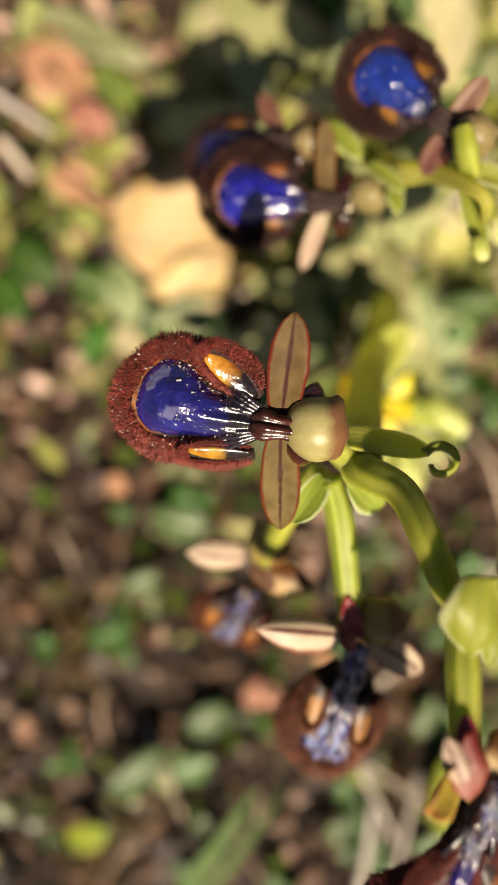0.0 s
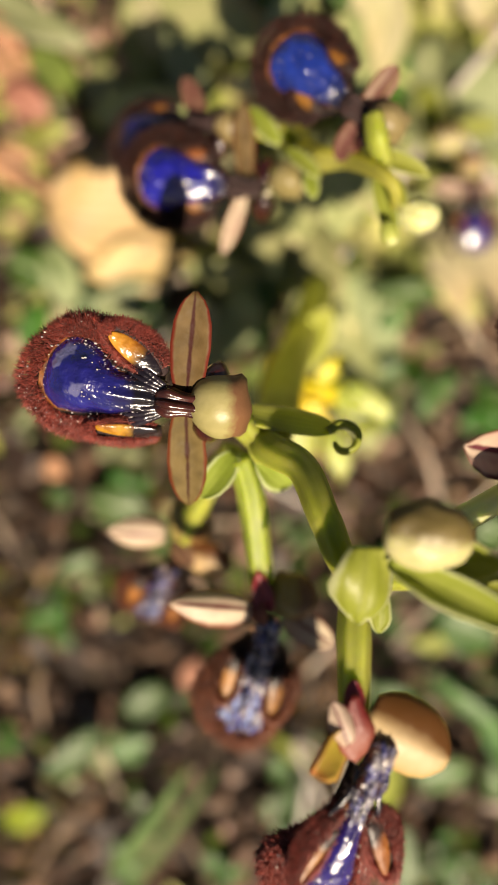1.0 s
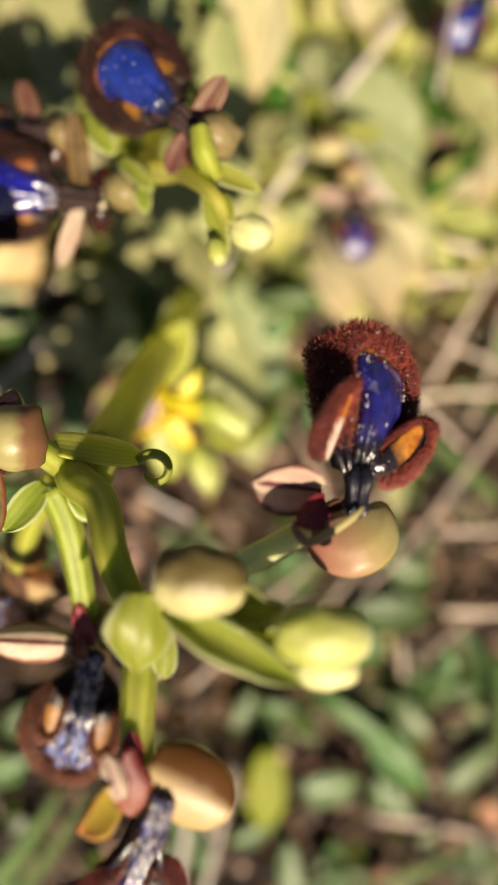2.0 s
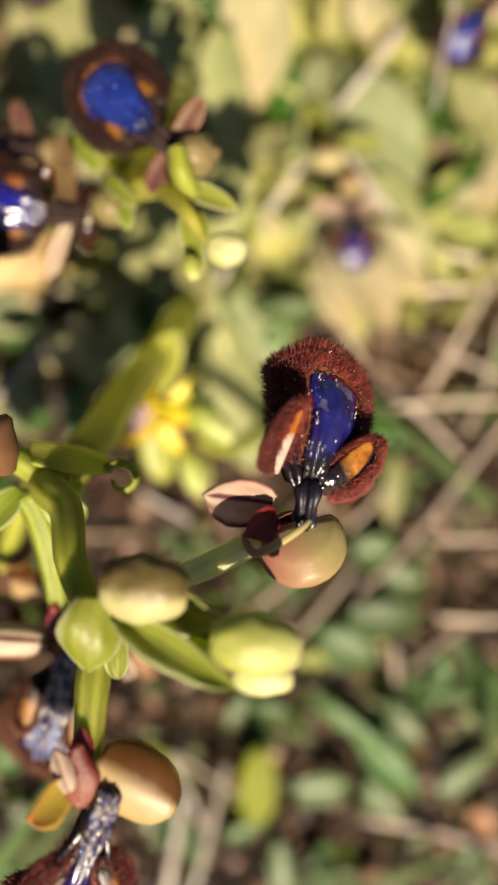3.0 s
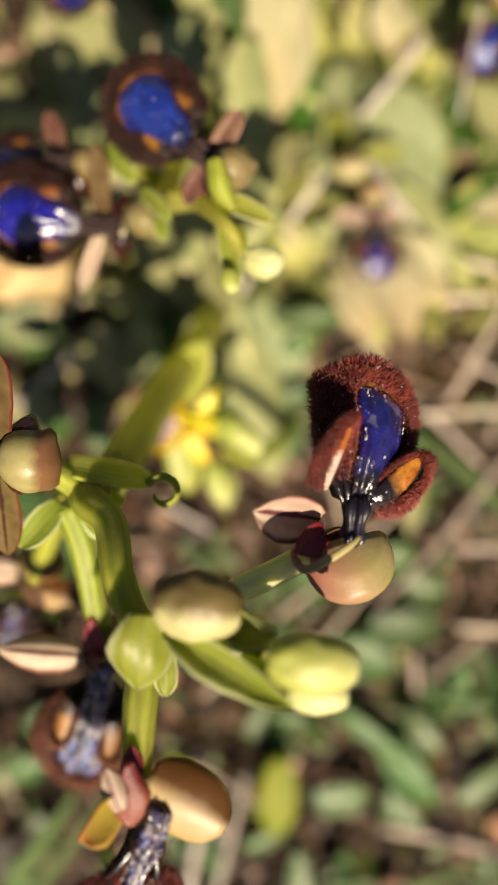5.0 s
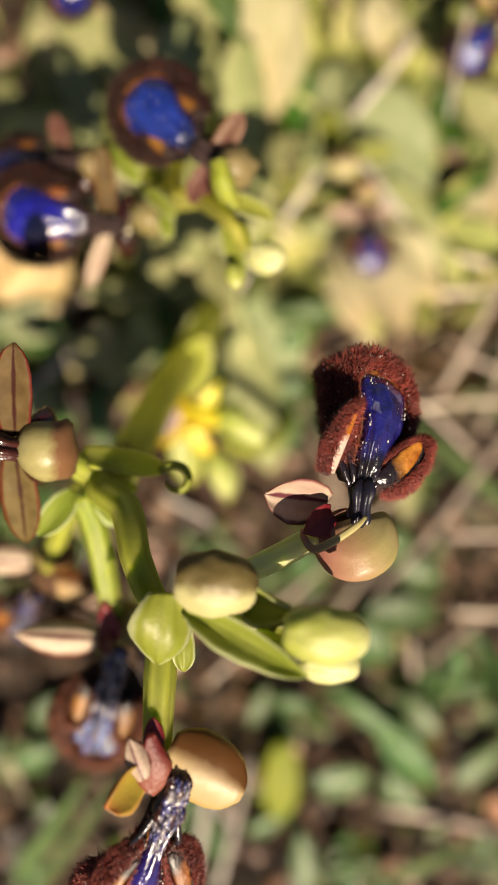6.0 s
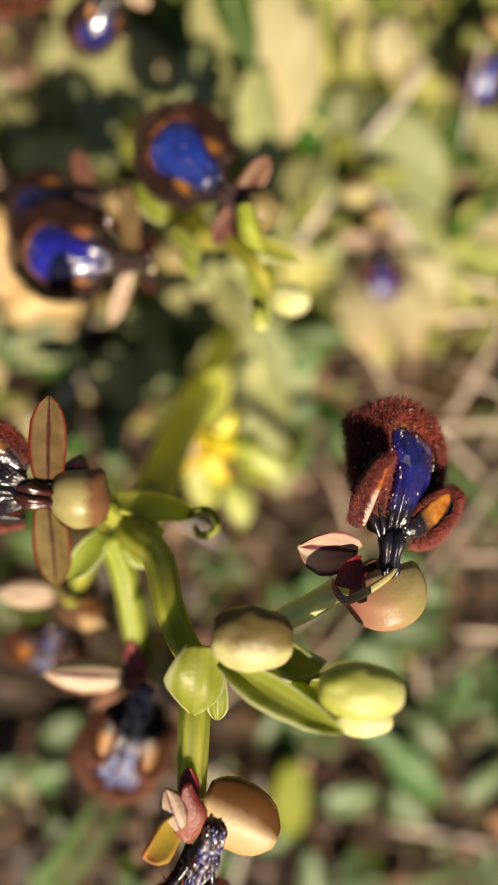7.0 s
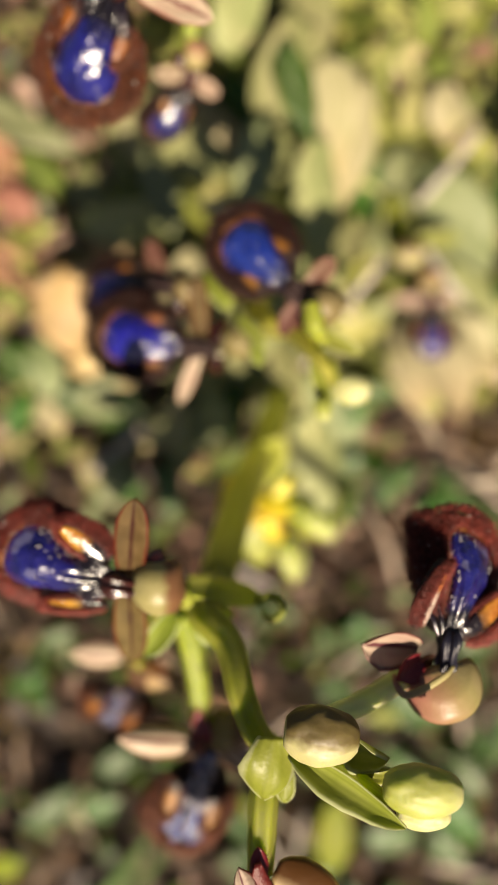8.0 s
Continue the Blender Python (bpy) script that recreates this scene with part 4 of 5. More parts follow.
part("bud", bud(0.52, 0.30), BUD_PALE, orchid, "pale cream-green bud", basis((3.26, -1.71, 10.05), (1, -0.04, 0.0), (0, 0, 1)))

# ---------------- the second orchid ----------------
GROUP = "orchids in the turf"
B_BASE = (1.87, 7.55, 0)
orchid_b = thing("orchid_plant", B_BASE, "mirror orchid with three dark flowers and small green buds", "orchid", GROUP)
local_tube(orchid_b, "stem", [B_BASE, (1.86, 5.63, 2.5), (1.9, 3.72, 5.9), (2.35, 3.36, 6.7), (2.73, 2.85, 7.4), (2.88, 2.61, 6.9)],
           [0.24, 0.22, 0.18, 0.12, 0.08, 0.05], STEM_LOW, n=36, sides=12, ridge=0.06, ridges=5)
b1 = basis((2.68, 3.66, 6.85), (-0.78, 0.63, 0.10), (0.06, -0.38, 1.0), 0.91)
mirror_flower(orchid_b, b1, 53, form="round", fold=0.55, arch=0.22, column=VELVET, col_w=0.7, ridges=0, hair=5200, hair_len=0.12, mirror=MIRROR_BLUE, lobes=PAIR_ROUND, amber=AMBER_DULL, hair_mat=HAIR_DARK,
              sepals=((88, 6, 0.68, 0.34, SEPAL_ROSE, 20), (-104, 0, 0.56, 0.34, SEPAL_ROSE, 20)), hood=(0.13, 0.0, 0.30, 0.60, 0.60, 0.36, HOOD_OLIVE), dust=60)
b2 = basis((1.35, 3.2, 6.03), (-1.0, 0.02, 0.20), (0.05, -0.36, 1.0), 0.95)
mirror_flower(orchid_b, b2, 59, form="round", fold=0.55, arch=0.20, column=VELVET, col_w=0.7, ridges=0, hair=5200, hair_len=0.12, mirror=MIRROR_BLUE, lobes=PAIR_ROUND, amber=AMBER_DULL, hair_mat=HAIR_DARK,
              sepals=((-74, 0, 0.88, 0.26, SEPAL_PINK, 10), (82, -2, 0.98, 0.30, SEPAL, 8)), hood=(0.16, -0.22, 0.32, 0.54, 0.54, 0.34, HOOD_OLIVE), dust=60)
# Darker mirror material than its two neighbours, in place of the shade on it.
b3 = basis((0.73, 4.05, 5.9), (-1.0, 0.04, -0.05), (0.05, 0.15, 1.0), 0.84)
mirror_flower(orchid_b, b3, 61, form="round", fold=0.35, arch=0.45, column=VELVET, ridges=0, hair=3000, mirror=MIRROR, lobes=PAIR_ROUND, amber=AMBER_DULL, hair_mat=HAIR_DARK,
              sepals=((70, -4, 0.9, 0.34, SEPAL_ROSE, 8),), hood=(0.0, -0.12, 0.24, 0.56, 0.56, 0.30, HOOD_OLIVE), dust=0)
for a, b, c in (((2.71, 3.24, 7), (2.6, 3.45, 7.2), (2.54, 3.73, 7.25)), ((2.06, 3.52, 6.3), (1.71, 3.39, 6.2), (1.37, 3.36, 6.15)),
                ((1.9, 3.89, 5.6), (1.52, 4.08, 5.7), (0.84, 4.19, 5.85))):
    local_tube(orchid_b, "ovary", [a, b, c], [0.13, 0.15, 0.12], STEM, sides=12, ridge=0.1)
for o, tip, n, w, mt, cup, bend in (
        ((2.46, 3.41, 6.9), (3.25, 3.07, 7.2), (0, 0, 1), 0.28, BRACT, 0.28, -20),
        ((1.54, 3.65, 6.3), (1.94, 3.21, 6.7), (0, 0, 1), 0.23, BRACT, 0.25, -20),
        ((2.64, 3.17, 6.9), (2.8, 2.29, 7.2), (-0.3, 0, 1), 0.28, BRACT, 0.30, -25),
        ((2.82, 3.01, 7.1), (2.91, 2.65, 7.3), (0, 0, 1), 0.17, BRACT, 0.2, -25),
        ((1.82, 3.27, 6.5), (1.89, 2.92, 6.7), (0, 0, 1), 0.22, BRACT, 0.2, -25),
        ((1.04, 4.3, 6), (1.44, 3.76, 6.4), (0, 0, 1), 0.31, BRACT, 0.2, -25)):
    d = Vector(tip) - Vector(o)
    part("bract", blade(d.length, w, OVAL, bend=bend, cup=cup, th=0.035, nv=10, nu=6), mt, orchid_b, "", basis(o, d, n))
part("bud", bud(0.50, 0.42), BUD_PALE, orchid_b, "round pale green bud", basis((2.92, 2.61, 6.95), (1, -0.1, 0.1), (0, 0, 1)))
part("bud", bud(0.30, 0.22), BUD, orchid_b, "", basis((2.7, 2.44, 7.2), (0.3, -1, 0.1), (0, 0, 1)))

# ---------------- the yellow orchid ----------------
C_BASE = (4.22, 0.85, 0)
orchid_c = thing("yellow_orchid", C_BASE, "small yellow orchid with a brown-centred flower and green buds", "orchid", GROUP)
local_tube(orchid_c, "stem", [C_BASE, (3.87, 0.3, 1.5), (3.2, -0.02, 2.7), (2.71, 0.16, 3.3)], [0.17, 0.16, 0.13, 0.10], STEM, n=20, sides=10, ridge=0.06)
lm = basis((2.58, 0.56, 3.85), (-1.0, 0.03, 0.10), (0.05, -0.25, 1.0), 1.30)


def yellow_flower(plant, m):
    table = [(0.0, 0.12), (0.25, 0.14), (0.45, 0.28), (0.62, 0.40), (0.78, 0.42), (0.86, 0.34), (0.90, 0.06)]
    dark = [(0.50, 0.04), (0.56, 0.18), (0.66, 0.30), (0.76, 0.32), (0.82, 0.26), (0.85, 0.05)]
    form = lip_form(0.5, 0.7, 0.0)
    body = sheet_on(form, table, 0.0, 0.05)
    bmesh.ops.solidify(body, geom=body.faces[:], thickness=0.05)
    lip = part("flower", body, LUTEA_YELLOW, plant, "yellow orchid flower with a violet-brown furry patch", m)
    part("dark_patch", sheet_on(form, dark, 0.03, 0.025), LUTEA_DARK, lip, "furry violet-brown patch")
    rim = tube([form(x, 0.90 - 0.25 * x * x, 0.03) for x in (-0.44, -0.22, 0.0, 0.22, 0.44)], [0.05, 0.07, 0.07, 0.07, 0.05], n=16, sides=8)
    part("lip_margin", rim, LUTEA_YELLOW, lip)
    for x in (-0.07, 0.0, 0.07):
        part("lip_ridge", tube([Vector((x, -0.05, 0.08)), Vector((x * 1.3, 0.2, 0.12)), Vector((x * 2.2, 0.45, 0.06))], [0.035, 0.04, 0.03], n=8, sides=8), LUTEA_YELLOW, lip)
    hd = dome(0.44, 0.50, 0.24)
    bmesh.ops.transform(hd, matrix=Matrix.Translation((0.0, -0.12, -0.06)) @ Euler((radians(-35), 0, 0)).to_matrix().to_4x4(), verts=hd.verts)
    part("hood", hd, LUTEA_SEPAL, lip)
    for name, o, tip, n, w, mt, bend in (
            ("lateral_sepal", (0.12, 0.62, -0.20), (1.12, 0.12, 0.05), (0.2, 0.2, 1), 0.52, LUTEA_SEPAL, 20),
            ("lateral_sepal", (-0.08, 0.45, -0.20), (-1.00, 0.30, -0.10), (0, 0.2, 1), 0.46, LUTEA_SEPAL, -20),
            ("petal", (0.16, 0.25, 0.02), (0.50, -0.10, 0.12), (0, 0, 1), 0.20, LUTEA_YELLOW, -20),
            ("petal", (-0.12, 0.40, -0.02), (-0.52, 0.05, 0.0), (0, 0, 1), 0.24, LUTEA_YELLOW, -20)):
        d = Vector(tip) - Vector(o)
        part(name, moved(blade(d.length, w, OVAL, bend=bend, cup=0.1, th=0.03, nv=10, nu=6), Vector(o), d, n), mt, lip)
    return lip


yellow_flower(orchid_c, lm)
part("bud", bud(0.78, 0.42), BUD, orchid_c, "pointed green bud", basis((2.68, 0.65, 4.6), (0.85, -0.62, -0.05), (0.2, 0.2, 1)))
part("bud", bud(0.76, 0.42), BUD, orchid_c, "pointed green bud", basis((2.5, -0.04, 3.5), (0.35, -0.95, -0.05), (0, 0, 1)))
part("bract", blade(0.92, 0.42, LANCE, cup=0.25, bend=-15), BRACT, orchid_c, "", basis((2.71, -0.04, 3.3), (0.1, -1, 0.05), (0.3, 0, 1)))

# ---------------- low orchids farther down in the turf ----------------
D_BASE = (5.07, 7.47, 0)
orchid_d = thing("orchid_plant", D_BASE, "short mirror orchid with one small flower and a round bud", "orchid", GROUP)
local_tube(orchid_d, "stem", [D_BASE, (5.08, 6.51, 0.9), (5.29, 5.52, 1.5), (5.53, 4.94, 1.6)], [0.2, 0.18, 0.13, 0.08], STEM, n=16, sides=10)
mirror_flower(orchid_d, basis((5.54, 4.88, 1.7), (0.08, -1.0, 0.05), (0, -0.1, 1), 0.80), 71, form="round", amber=AMBER_DULL, lobes=PAIR_ROUND, fold=0.45, hair=1600, hair_mat=HAIR_DARK,
              sepals=((95, 8, 1.0, 0.40, SEPAL_PINK, 10), (-95, 8, 0.55, 0.35, SEPAL_PINK, 10)), hood=(0.0, -0.22, 0.26, 0.66, 0.62, 0.30, HOOD_PINK), dust=0)
part("bud", bud(0.62, 0.58), BUD_SHADED, orchid_d, "round olive bud", basis((4.77, 5.59, 1.7), (1, 0.05, 0.1), (0, 0, 1)))
for o, tip, w in (((5.32, 5.97, 1.3), (6.18, 5.98, 1.5), 0.45), ((4.86, 7.06, 0.8), (5, 5.61, 1.2), 0.7)):
    d = Vector(tip) - Vector(o)
    part("bract", blade(d.length, w, OVAL, cup=0.2, bend=-20), BRACT, orchid_d, "", basis(o, d, (0, 0, 1)))
E_BASE = (9.18, 10.19, 0)
orchid_e = thing("orchid_plant", E_BASE, "short mirror orchid with one small blue flower", "orchid", GROUP)
local_tube(orchid_e, "stem", [E_BASE, (8.65, 9.24, 1.2), (8.14, 8.44, 2.2)], [0.2, 0.17, 0.1], STEM, n=12, sides=10)
mirror_flower(orchid_e, basis((8.06, 8.41, 2.4), (-0.62, -0.76, 0.02), (-0.1, -0.1, 1), 0.76), 73, form="round", mirror=MIRROR_BLUE, amber=AMBER_DULL, lobes=PAIR_ROUND, fold=0.4, hair=1600, hair_mat=HAIR_DARK,
              sepals=((95, 0, 0.8, 0.4, SEPAL_WARM, 10), (-95, 0, 0.8, 0.4, SEPAL_PINK, 10)), hood=(0.0, -0.14, 0.28, 0.66, 0.66, 0.34, HOOD), dust=0)
F_BASE = (0.14, 14.47, 0)
orchid_f = thing("orchid_plant", F_BASE, "tall mirror orchid with two flowers", "orchid", GROUP)
local_tube(orchid_f, "stem", [F_BASE, (0.45, 10.9, 4), (0.49, 8.65, 7), (0.51, 7.61, 8.3)], [0.24, 0.22, 0.18, 0.1], STEM, n=24, sides=12, ridge=0.06)
mirror_flower(orchid_f, basis((0.25, 7.84, 7.9), (-0.48, -0.86, -0.10), (0.0, -0.05, 1), 1.05), 79, form="round", amber=AMBER_DULL, lobes=PAIR_ROUND, fold=0.55, arch=0.35, hair=5000, hair_mat=HAIR_AMBER, specks=120,
              sepals=((60, 0, 0.95, 0.42, SEPAL_PINK, 12), (-95, 0, 1.05, 0.42, SEPAL_PINK, 8)), dust=10)
mirror_flower(orchid_f, basis((0.77, 7.59, 5.6), (-0.25, -0.90, -0.35), (0.7, 0.2, 0.7), 0.70), 83, form="round", amber=AMBER_DULL, lobes=PAIR_ROUND, fold=0.6, arch=0.5, hair=1600, hair_mat=HAIR_DARK,
              sepals=((80, 0, 0.9, 0.42, SEPAL_PINK, 12), (-80, 0, 0.9, 0.42, SEPAL_PINK, 12)), hood=(0, -0.1, 0.3, 0.6, 0.6, 0.3, HOOD_PINK), dust=0)
local_tube(orchid_f, "ovary", [(0.51, 8.75, 6.6), (0.76, 8.31, 6), (0.76, 7.63, 5.6)], [0.13, 0.15, 0.12], STEM, n=12, sides=10)

# ---------------- rosette leaves ----------------


def leaves(plant, rows):
    """Leaves from base to tip (cm): width, material, outline, bend, cup, and how the sheet leans."""
    for k, (o, tip, w, mt, prof, bend, cup, n) in enumerate(rows):
        d = Vector(tip) - Vector(o)
        part("leaf", blade(d.length, w, prof, bend=bend, cup=cup, th=0.04, nv=16, nu=8, wave=0.03 + 0.07 * w, sway=(k * 37 % 50) - 25, seed=k), mt, plant, "", basis(o, d, n))


leaves(orchid_b, [
    ((-1.12, 8.51, 1.2), (-0.08, 6.93, 1), 0.55, LEAF_CREAM, LANCE, -10, 0.10, (0.2, 0, 1)),
    ((-0.24, 8.42, 0.7), (1.6, 7.89, 0.7), 0.75, LEAF_CREAM, LANCE, -12, 0.12, (0, 0.1, 1)),
    ((4.25, 9.23, 1.5), (3.53, 6.18, 1.9), 0.85, LEAF_CREAM, LANCE, -20, 0.15, (0.3, 0, 1)),
    ((3.7, 9.21, 1.5), (3.19, 6.45, 1.6), 0.80, LEAF_PALE, LANCE, -20, 0.15, (-0.2, 0, 1)),
    ((3.94, 8.41, 1.4), (4.12, 6.79, 1.5), 0.80, LEAF_PALE, OVAL, -20, 0.15, (0.2, 0, 1)),
    ((3.05, 9.26, 1), (2.4, 7.64, 1.2), 0.80, LEAF_PALE, OVAL, -14, 0.12, (0, 0, 1)),
    ((1.25, 9.42, 1), (2.06, 8.01, 1.2), 0.80, LEAF_GREEN, LANCE, -14, 0.12, (0, 0, 1)),
    ((2.03, 8.44, 0.8), (3.19, 7.06, 1.2), 1.0, LEAF_PALE, OVAL, -16, 0.10, (0, 0, 1)),
    ((3.15, 5.29, 1.5), (4.31, 6.65, 1.2), 0.75, LEAF_PALE, LANCE, -12, 0.15, (0, 0, 1)),
    ((-0.12, 3.11, 1.6), (1.29, 2.87, 1.3), 0.50, LEAF_PALE, LANCE, -10, 0.15, (0, 0.2, 1)),
    ((1.83, 5.2, 2), (1.91, 3.27, 2.2), 0.70, LEAF_CREAM, LANCE, -14, 0.15, (0.2, 0, 1)),
    ((-0.13, 4.73, 0.8), (-2.89, 4.95, 1), 1.10, LEAF_YELLOW, LANCE, -16, 0.12, (0, -0.1, 1)),
    ((-0.47, 4.36, 0.9), (-2.68, 3.99, 1.2), 2.10, LEAF_YELLOW, ROUND, -16, 0.10, (0.0, -0.2, 1)),
    ((0.1, 3.47, 0.8), (-2.08, 3.01, 1.1), 1.10, LEAF_YELLOW, LANCE, -16, 0.12, (0, -0.1, 1)),
    ((-0.47, 5.22, 0.7), (-1.72, 5.87, 0.8), 0.75, LEAF_YELLOW, LANCE, -16, 0.12, (0, 0.1, 1)),
    ((-0.92, 9.07, 0.8), (1.5, 7.21, 1.1), 1.5, LEAF_CREAM, OVAL, -15, 0.10, (0, -0.1, 1)),
    ((-1.17, 9.18, 0.6), (-0.59, 6.83, 0.7), 0.85, LEAF_PALE, LANCE, -12, 0.12, (0.2, 0, 1)),
    ((-4.67, 8.89, 0.5), (-1.97, 7.98, 0.7), 0.90, LEAF_GREY, LANCE, -14, 0.12, (0, 0, 1)),
    ((-1.86, 7.57, 0.6), (-1.48, 6.02, 1), 0.80, LEAF_PALE, OVAL, -14, 0.12, (0, 0, 1)),
    ((-0.75, 9.60, 1.6), (0.10, 6.90, 1.9), 0.90, LEAF_PALE, LANCE, -14, 0.12, (0.1, -0.4, 1)),
    ((0.20, 6.30, 1.5), (-1.60, 5.70, 1.8), 0.95, LEAF_PALE, OVAL, -14, 0.12, (0.0, -0.4, 1)),
    ((0.60, 5.60, 1.6), (0.35, 3.60, 1.9), 0.90, LEAF_CREAM, OVAL, -14, 0.12, (0.0, -0.4, 1)),
])
leaves(orchid_b, [
    ((3.11, 7.64, 2.4), (2.71, 5.46, 2.9), 0.95, LEAF_PALE, OVAL, -14, 0.12, (0.1, -0.5, 1)),
    ((3.24, 5.76, 2), (3.06, 3.61, 2.6), 1.05, LEAF_PALE, ROUND, -24, 0.12, (0.1, -0.5, 1)),
    ((2.27, 4, 2.2), (2.67, 2.27, 2.7), 0.85, LEAF_PALE, OVAL, -14, 0.12, (-0.1, -0.4, 1)),
    ((2.43, 7.93, 2), (2.04, 6.74, 2.3), 0.80, LEAF_PALE, LANCE, -14, 0.12, (0.1, -0.5, 1)),
    ((2.01, 5.39, 2.6), (2.44, 3.37, 3), 0.95, LEAF_PALE, OVAL, -14, 0.12, (0.1, -0.5, 1)),
    ((1.37, 4.75, 2.4), (1.68, 2.83, 2.8), 0.95, LEAF_PALE, LANCE, -14, 0.12, (0.1, -0.5, 1)),
    ((2.78, 10.01, 2.2), (1.99, 7.95, 2.6), 1.10, LEAF_PALE, ROUND, -24, 0.12, (0.1, -0.5, 1)),
    ((3.48, 9.45, 1.8), (3.05, 7.15, 2.2), 1.15, LEAF_CREAM, ROUND, -24, 0.12, (0.0, -0.5, 1)),
    ((2.48, 11.2, 2), (3.4, 9.55, 2.3), 1.00, LEAF_PALE, OVAL, -14, 0.12, (0.1, -0.5, 1)),
    ((1.58, 11.16, 2), (1.41, 9.35, 2.3), 1.00, LEAF_PALE, ROUND, -24, 0.12, (0.1, -0.5, 1)),
    ((1.95, 7.90, 2.6), (1.65, 6.10, 3.0), 0.80, LEAF_GREY, OVAL, -14, 0.12, (0.1, -0.4, 1)),
    ((2.35, 9.30, 2.7), (2.65, 7.40, 3.0), 0.75, LEAF_SILVER, LANCE, -14, 0.12, (0.1, -0.4, 1)),
    ((1.35, 6.85, 2.7), (-0.80, 8.00, 2.3), 1.10, LEAF_PALE, OVAL, -14, 0.12, (0.1, -0.5, 1)),
    ((1.95, 6.30, 2.5), (0.70, 6.05, 2.7), 0.55, LEAF_CREAM, LANCE, -14, 0.12, (0.1, -0.5, 1)),
    ((-0.25, 7.40, 2.3), (0.30, 5.60, 2.6), 0.70, LEAF_GREY, OVAL, -14, 0.12, (0.1, -0.4, 1)),
])
leaves(orchid, [
    ((2.45, 4.45, 2.2), (2.57, 1.63, 2.2), 0.62, LEAF_PALE, OVAL, -14, 0.12, (0.0, -0.4, 1)),
    ((0.22, 2.94, 2.4), (1.39, 2.90, 2.4), 0.42, LEAF_PALE, LANCE, -14, 0.12, (0.0, -0.4, 1)),
    ((1.02, 2.77, 1.8), (1.34, 1.79, 1.8), 0.55, LEAF_PALE, OVAL, -14, 0.12, (0.0, -0.4, 1)),
    ((0.55, 2.40, 1.5), (-0.40, 1.51, 1.5), 0.70, LEAF_CREAM, OVAL, -14, 0.12, (0.0, -0.4, 1)),
    ((-0.56, 2.12, 1.5), (0.89, 1.59, 1.5), 0.70, LEAF_PALE, LANCE, -14, 0.12, (0.0, -0.4, 1)),
    ((2.72, 4.63, 1.5), (2.36, 1.26, 2.9), 0.80, LEAF_PALE, STRAP, -18, 0.20, (-0.1, 0.1, 1)),
    ((3.07, 2.57, 0.7), (3.68, -0.54, 1), 1.15, LEAF_PALE, OVAL, -14, 0.10, (0, 0, 1)),
    ((1.6, 3.06, 1), (1.31, 1.45, 1.3), 0.60, LEAF_GREEN, LANCE, -12, 0.12, (0, 0, 1)),
    ((3.47, 3.29, 0.6), (4.08, 0.96, 0.7), 1.60, LEAF_GREY, OVAL, -10, 0.08, (0, 0, 1)),
    ((1.98, 3.54, 0.9), (0.41, 0.89, 1.2), 0.90, LEAF_GREY, LANCE, -14, 0.12, (0, 0, 1)),
])
leaves(orchid_d, [
    ((5.23, 8.24, 0.5), (4.88, 3.08, 0.6), 1.90, LEAF_GREY, OVAL, -8, 0.06, (0, 0, 1)),
    ((5.58, 7.72, 0.9), (7.24, 5.26, 0.9), 1.50, LEAF_GREY, OVAL, -10, 0.08, (0, 0, 1)),
    ((5.35, 5.01, 1.2), (6.37, 2.21, 2), 1.35, LEAF_CREAM, LANCE, -16, 0.10, (0.2, 0, 1)),
    ((5.92, 4.57, 1.2), (6.9, 2.93, 1.7), 1.15, LEAF_CREAM, LANCE, -16, 0.10, (0, 0.1, 1)),
    ((5.03, 4.35, 1.1), (5.79, 2.49, 1.6), 1.15, LEAF_CREAM, LANCE, -16, 0.10, (-0.2, 0, 1)),
    ((6.06, 5.54, 1), (7.5, 3.91, 1.3), 0.90, LEAF_PALE, LANCE, -16, 0.10, (0, 0, 1)),
    ((5.55, 4.59, 0.7), (5.43, 2.75, 0.9), 1.00, LEAF_CREAM, OVAL, -16, 0.08, (0, 0, 1)),
    ((4.38, 4.67, 0.7), (5.64, 3.62, 0.9), 1.10, LEAF_PALE, OVAL, -16, 0.08, (0, 0, 1)),
    ((3.76, 8.38, 0.6), (4.86, 6.34, 0.9), 0.90, LEAF_GREEN, LANCE, -16, 0.08, (0, 0, 1)),
])
leaves(orchid_e, [
    ((5.88, 9.37, 1), (6, 7.92, 1.1), 1.0, LEAF_CREAM, OVAL, -18, 0.1, (0, 0, 1)),
    ((7.58, 7.83, 0.8), (9.18, 5.96, 1), 1.0, LEAF_PALE, LANCE, -12, 0.1, (0, 0, 1)),
    ((6.96, 4.74, 0.9), (8.48, 5.97, 1), 0.42, LEAF_GREEN, STRAP, -10, 0.1, (0, 0, 1)),
    ((7.83, 5.4, 0.5), (8.73, 4.66, 0.7), 0.9, LEAF_CREAM, OVAL, -12, 0.1, (0, 0, 1)),
    ((8.74, 6.21, 0.6), (8.81, 4.98, 0.8), 0.8, LEAF_CREAM, OVAL, -12, 0.1, (0, 0, 1)),
    ((7.22, 7.42, 0.4), (8.65, 6.48, 0.5), 1.3, LEAF_GREEN, OVAL, -12, 0.1, (0, 0, 1)),
])

# ---------------- herbs between the orchids ----------------


